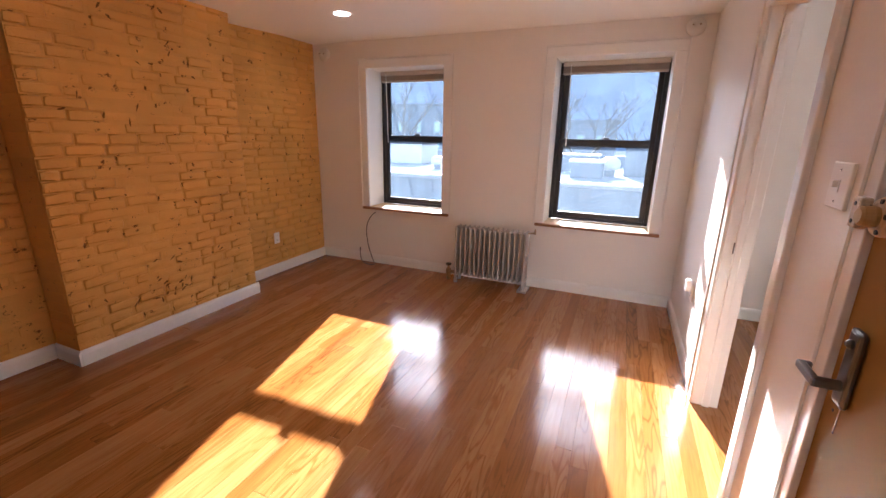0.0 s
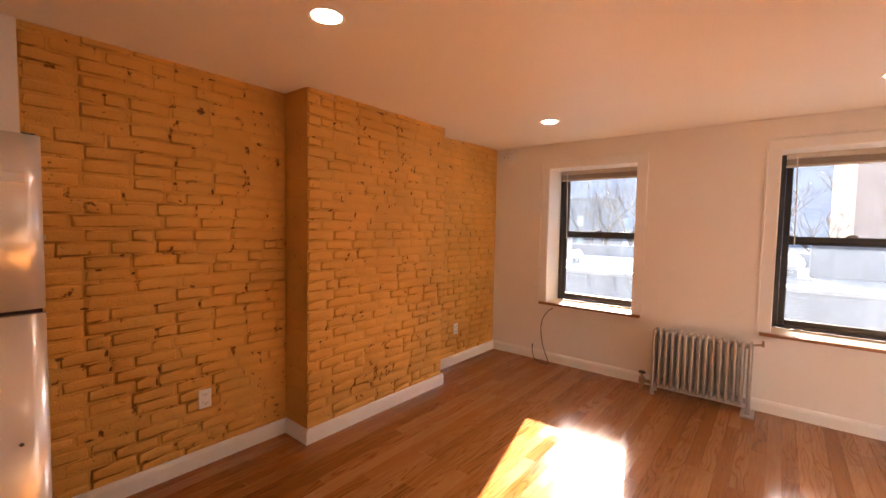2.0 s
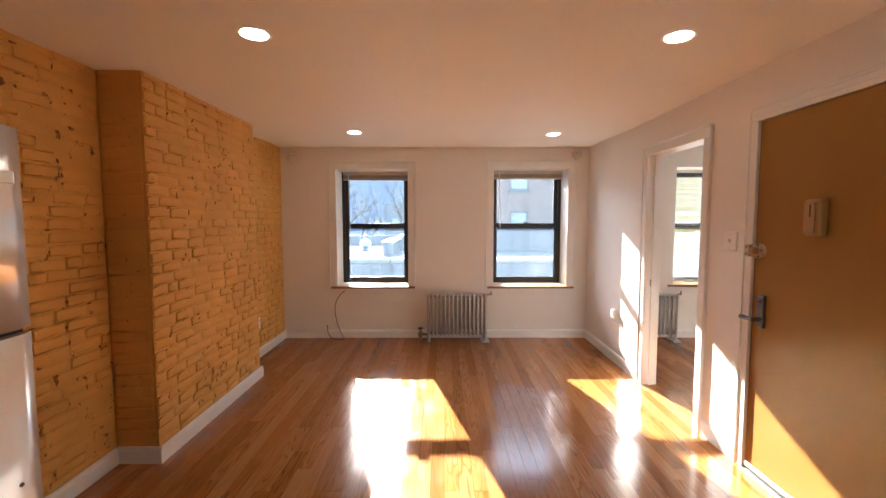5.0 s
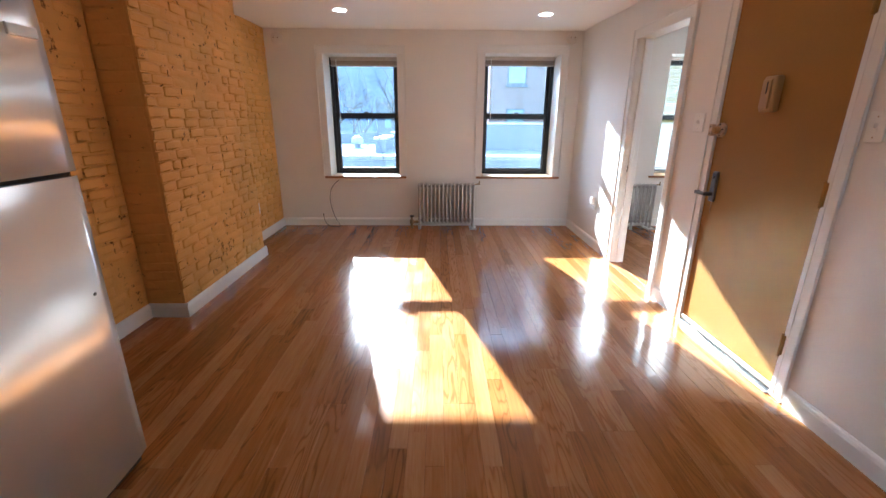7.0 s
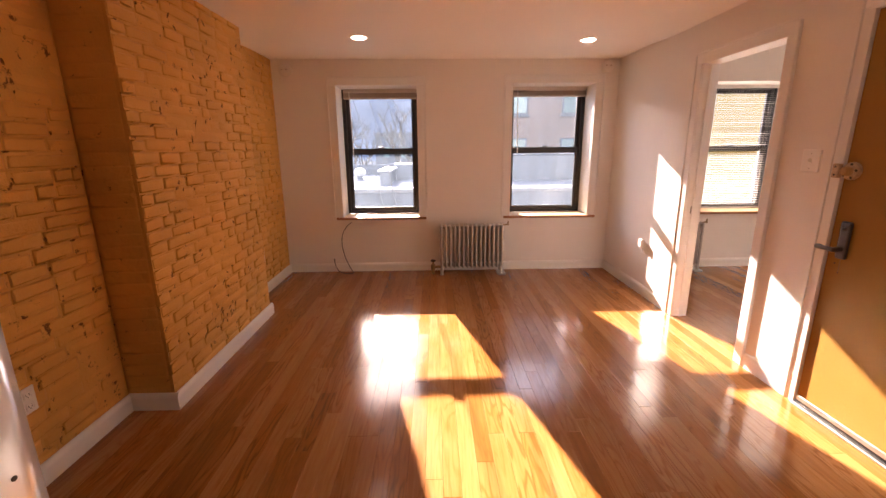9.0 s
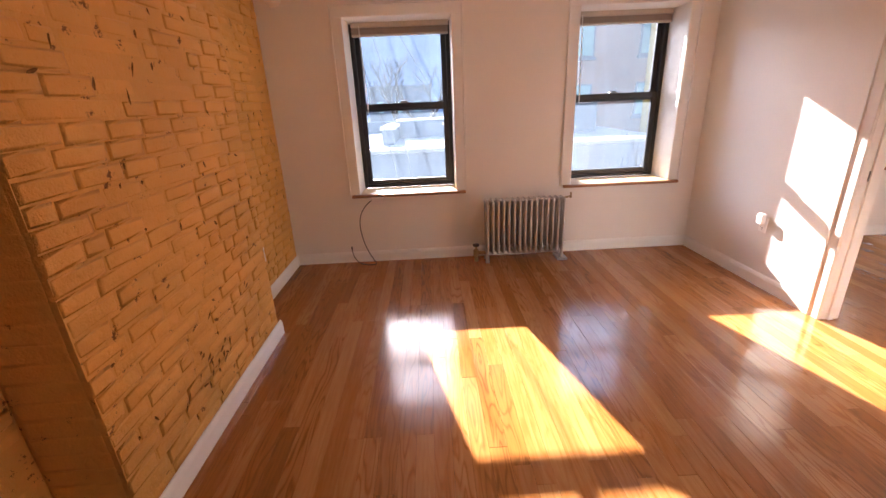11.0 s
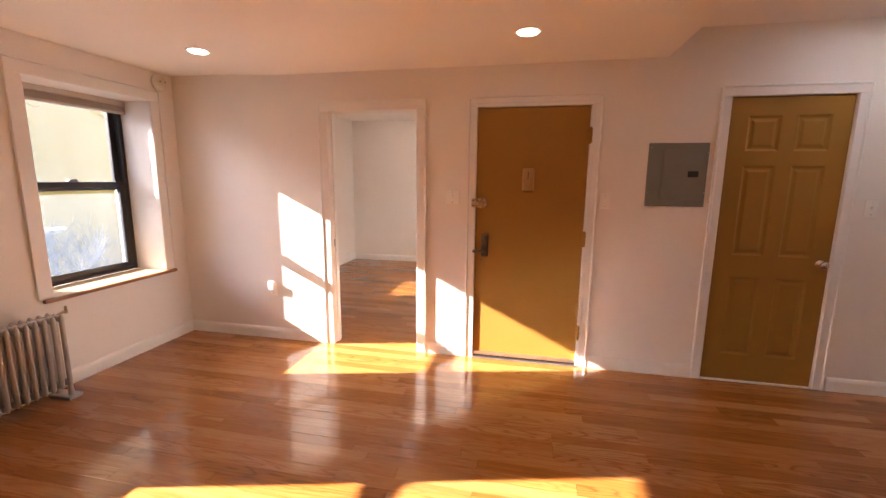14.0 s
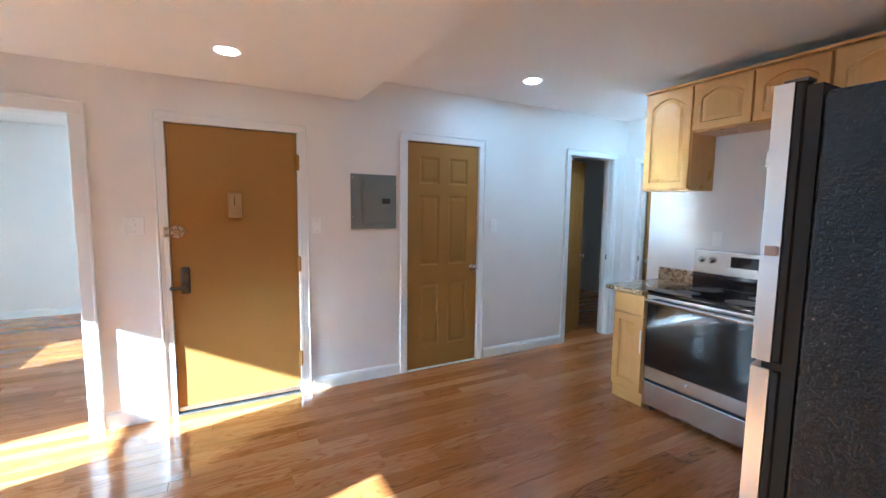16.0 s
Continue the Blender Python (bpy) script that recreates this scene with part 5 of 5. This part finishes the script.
for i, pts in enumerate((((-4.0, 6.9, 5.0), (-3.1, 7.0, 2.2), (-2.95, 7.0, 1.4), (-2.6, 6.9, 0.2), (-2.4, 6.8, -2.6)), ((-3.6, 7.0, 5.0), (-2.85, 7.1, 2.2), (-2.68, 7.1, 1.4), (-2.4, 7.0, 0.2), (-2.1, 6.9, -2.6)), ((-3.4, 7.0, 4.4), (-2.7, 7.0, 2.6), (-2.0, 7.0, 1.5), (-0.9, 7.0, -0.2), (0.4, 7.0, -2.6)), ((-1.5, 4.6, 2.6), (0.0, 5.6, 2.5), (2.5, 9.0, 2.4), (6.2, 14.0, 3.4)))):
    root = thing("overhead_wire", "thin dark utility wire hanging outside the window", "wire", group="outdoor wires")
    cable("wire", pts, 0.006, WIRE, root)


# ---- bricks of the west wall ----
def brick_mesh(k):
    """A paint-rounded brick, one unit long along y, proud of the joint in x."""
    rng = random.Random(300 + k)
    bm = bmesh.new()
    hh = 0.0312
    back = [bm.verts.new((-0.02, y, z)) for y, z in ((0.0, -hh), (1.0, -hh), (1.0, hh), (0.0, hh))]
    j = lambda a: rng.uniform(-a, a)
    mid = [bm.verts.new((-0.0054, y + j(0.018), z + j(0.003))) for y, z in ((0.0, -hh), (1.0, -hh), (1.0, hh), (0.0, hh))]
    front = [bm.verts.new((j(0.0016), y + j(0.022), z + j(0.004))) for y, z in ((0.055, -hh + 0.011), (0.945, -hh + 0.011), (0.945, hh - 0.011), (0.055, hh - 0.011))]
    for a, b in ((back, mid), (mid, front)):
        for i in range(4):
            bm.faces.new((a[i], a[(i + 1) % 4], b[(i + 1) % 4], b[i]))
    c = bm.verts.new((0.0015 + j(0.001), 0.5 + j(0.1), j(0.008)))
    for i in range(4):
        bm.faces.new((front[i], front[(i + 1) % 4], c))
    me = mesh_of("brick", bm)
    me.materials.append(BRICK)
    smooth(me)
    return me


def nick_mesh(k):
    """A ragged dark hole in a joint that the paint bridged and never filled."""
    rng = random.Random(500 + k)
    bm = bmesh.new()
    n = 7
    rim = []
    for i in range(n):
        a = 2 * math.pi * i / n
        rim.append(bm.verts.new((0.0, 0.0075 * math.cos(a) * rng.uniform(0.5, 1.25), 0.022 * math.sin(a) * rng.uniform(0.5, 1.2))))
    c = bm.verts.new((-0.004, 0, 0))
    for i in range(n):
        bm.faces.new((rim[i], rim[(i + 1) % n], c))
    me = mesh_of("nick", bm)
    me.materials.append(NICK)
    return me


BRICKS = [brick_mesh(k) for k in range(24)]
NICKS = [nick_mesh(k) for k in range(10)]
COURSE = 0.0682


def lay_bricks(parent, u0, u1, place, smooth_area=None, seed=1, fade=0.0):
    """Courses from u0 to u1; place(u, z, length, depth) gives the pose of a brick."""
    rng = random.Random(seed)
    k = 0
    while k * COURSE + COURSE / 2 < 2.41:
        z = k * COURSE + COURSE / 2
        u = u0 + rng.uniform(-0.003, 0.007)
        first = True
        while u < u1 - 0.01:
            if first:
                L = rng.choice((0.10, 0.2, 0.15)) if k % 2 else rng.choice((0.2, 0.21))
                first = False
            else:
                L = rng.choice((0.195, 0.205, 0.22, 0.2, 0.185, 0.1, 0.21, 0.4))
            if u1 - (u + L) < 0.05:
                L = u1 - u
            d = 0.0005 + rng.uniform(-0.004, 0.0025) - 0.005 * max(0.0, min(1.0, fade + 2.0 * noise.noise((u * 1.1, z * 1.3, seed * 3.7))))
            if smooth_area and smooth_area(u + L / 2, z):
                d -= 0.003
            if smooth_area and 0.12 < z < 0.46 and 1.78 < u + L / 2 < 2.25:
                d -= rng.uniform(0.0, 0.006)
            b = new("brick", rng.choice(BRICKS))
            b.parent = parent
            b.matrix_basis = place(u + 0.0035, z + 0.004 * noise.noise((u * 1.7, k * 0.8, seed)) + rng.uniform(-0.003, 0.003), L - 0.008, d) @ pose(0, 0, 0, rng.uniform(-1.3, 1.3) * (0.2 / L if L > 0.2 else 1), 0, rng.uniform(-0.7, 0.7)) @ Matrix.Diagonal((1, L - 0.008, rng.uniform(0.93, 1.06), 1))
            u += L
            if z > 0.14 and u < u1 - 0.06 and rng.random() < 0.17:
                h = new("nick", rng.choice(NICKS))
                h.parent = parent
                lie = 90 if rng.random() < 0.3 else rng.uniform(-14, 14)
                h.matrix_basis = place(u + rng.uniform(-0.003, 0.003), z + rng.uniform(-0.02, 0.02) + (0.034 if lie == 90 else 0), 0, 0.0016) @ pose(0, 0, 0, lie, 0, 0) @ Matrix.Diagonal((1, rng.uniform(0.6, 1.2), rng.uniform(0.45, 1.15), 1))
        k += 1


def brick_wall(name, label, bm):
    return structure(name, bm, MORTAR, label, "brick wall")


w = brick_wall("wall_brick_south", "ochre painted old brick wall", boxed(XW - 0.012, XW - 0.0053, 0.09, 1.375, 0, 2.45))
lay_bricks(w, 0.09, 1.375, lambda u, z, L, d: pose(XW + d, u, z), seed=3, fade=0.1)
w = brick_wall("wall_brick_north", "ochre painted old brick wall", boxed(XW - 0.012, XW - 0.0053, 2.79, YN, 0, 2.45))
lay_bricks(w, 2.79, YN, lambda u, z, L, d: pose(XW + d, u, z), seed=5)
w = brick_wall("chimney_breast", "ochre painted brick chimney breast with worn corners", boxed(XW - 0.01, XC - 0.0053, 1.379, 2.786, 0, 2.45))
lay_bricks(w, 1.373, 2.792, lambda u, z, L, d: pose(XC + d, u, z), smooth_area=lambda u, z: 0.45 < z < 1.25 and 1.75 < u < 2.35, seed=8)
rng = random.Random(17)
for k in range(52):
    # crumbled patch low on the breast, and scattered holes over its face
    low = k < 24
    u, z = (rng.gauss(2.0, 0.13), rng.gauss(0.32, 0.09)) if low else (rng.uniform(1.42, 2.74), rng.uniform(0.2, 2.25))
    h = new("nick", rng.choice(NICKS))
    h.parent = w
    h.matrix_basis = pose(XC + 0.0045, u, max(0.13, z), rng.uniform(-75, 75)) @ Matrix.Diagonal((1, rng.uniform(0.5, 1.1), rng.uniform(0.6, 1.5), 1))
rng = random.Random(11)
for k in range(35):
    b = new("brick", rng.choice(BRICKS))
    b.parent = w
    b.matrix_basis = pose(XW + 0.004, 1.3735 + rng.uniform(-0.002, 0.002), k * COURSE + COURSE / 2, 0, 0, -90) @ Matrix.Diagonal((0.1, XC - XW - 0.026, 1.08, 1))


# ---- floor boards ----
PW = 0.0805


def plank_mesh(L):
    bm = bmesh.new()
    hw, c = PW / 2 - 0.0003, 0.0007
    lo = [bm.verts.new((x, y, -0.018)) for x, y in ((-hw, 0), (hw, 0), (hw, L - 0.001), (-hw, L - 0.001))]
    md = [bm.verts.new((x, y, -c)) for x, y in ((-hw, 0), (hw, 0), (hw, L - 0.001), (-hw, L - 0.001))]
    hi = [bm.verts.new((x, y, 0.0)) for x, y in ((-hw + c, c), (hw - c, c), (hw - c, L - 0.001 - c), (-hw + c, L - 0.001 - c))]
    for a, b in ((lo, md), (md, hi)):
        for i in range(4):
            bm.faces.new((a[i], a[(i + 1) % 4], b[(i + 1) % 4], b[i]))
    bm.faces.new(hi)
    me = mesh_of("plank", bm)
    me.materials.append(FLOOR)
    return me


PLANKS = {}


def lay_floor(parent, x0, x1, y0, y1, singles, seed):
    """Rows of boards along y; the first ones, up to a count, are objects, the rest one mesh."""
    rng = random.Random(seed)
    verts, faces = [], []
    n = 0
    rows = int(math.ceil((x1 - x0) / PW))
    for r in range(rows):
        x = x0 + PW * (r + 0.5)
        y = y1
        while y > y0:
            L = round(rng.choice((0.45, 0.7, 0.9, 1.1, 1.3, 1.5, 1.8)) if y < y1 else rng.uniform(0.3, 1.5), 1)
            L = max(0.3, L)
            cut = y - L < y0 + 0.25
            yb = y0 if cut else y - L
            Lr = round(y - yb, 3)
            tilt = pose(x, yb, rng.uniform(-0.0003, 0.0003), rng.uniform(-0.03, 0.03), rng.uniform(-0.2, 0.2), 0)
            if n < singles and yb > -1.9:
                if Lr not in PLANKS:
                    PLANKS[Lr] = plank_mesh(Lr)
                o = new("plank", PLANKS[Lr])
                o.parent = parent
                o.matrix_basis = tilt
                n += 1
            else:
                hw, c, k = PW / 2 - 0.0003, 0.0007, len(verts)
                e = Lr - 0.001
                loc = [(a, b, -0.018) for a, b in ((-hw, 0), (hw, 0), (hw, e), (-hw, e))] + [(a, b, -c) for a, b in ((-hw, 0), (hw, 0), (hw, e), (-hw, e))] + [(a, b, 0) for a, b in ((-hw + c, c), (hw - c, c), (hw - c, e - c), (-hw + c, e - c))]
                verts += [tuple(tilt @ Vector(p)) for p in loc]
                for s in (0, 4):
                    faces += [(k + s + i, k + s + (i + 1) % 4, k + s + 4 + (i + 1) % 4, k + s + 4 + i) for i in range(4)]
                faces.append((k + 8, k + 9, k + 10, k + 11))
            y = yb
    me = bpy.data.meshes.new("more_planks")
    me.from_pydata(verts, [], faces)
    me.materials.append(FLOOR)
    o = new("more_planks", me)
    o.parent = parent
    o["kind"] = "stuff"


fl = structure("floor", boxed(XW, XE, YS, YN, -0.02, -0.014), UNDER, "glossy honey-brown oak strip floor", "floor")
lay_floor(fl, XW, XE + 0.12, YS, YN, 300, 21)
fl = structure("floor_bedroom", boxed(XE + EW, BX1, BY0, YN, -0.02, -0.014), UNDER, "glossy honey-brown oak strip bedroom floor", "floor")
lay_floor(fl, XE + EW + 0.006, BX1 + 0.08, BY0, YN, 300, 22)
fl = structure("floor_back_room", boxed(XE + EW, 2.9, -5.05, -1.75, -0.02, -0.014), UNDER, "oak strip floor of the back room", "floor")
lay_floor(fl, XE + EW + 0.006, 2.9, -5.05, -1.75, 0, 23)
fl = structure("floor_end_room", boxed(XK - 0.12, XE, YS - 1.5, YS, -0.02, 0.0), TRIM, "pale floor behind the end door", "floor")
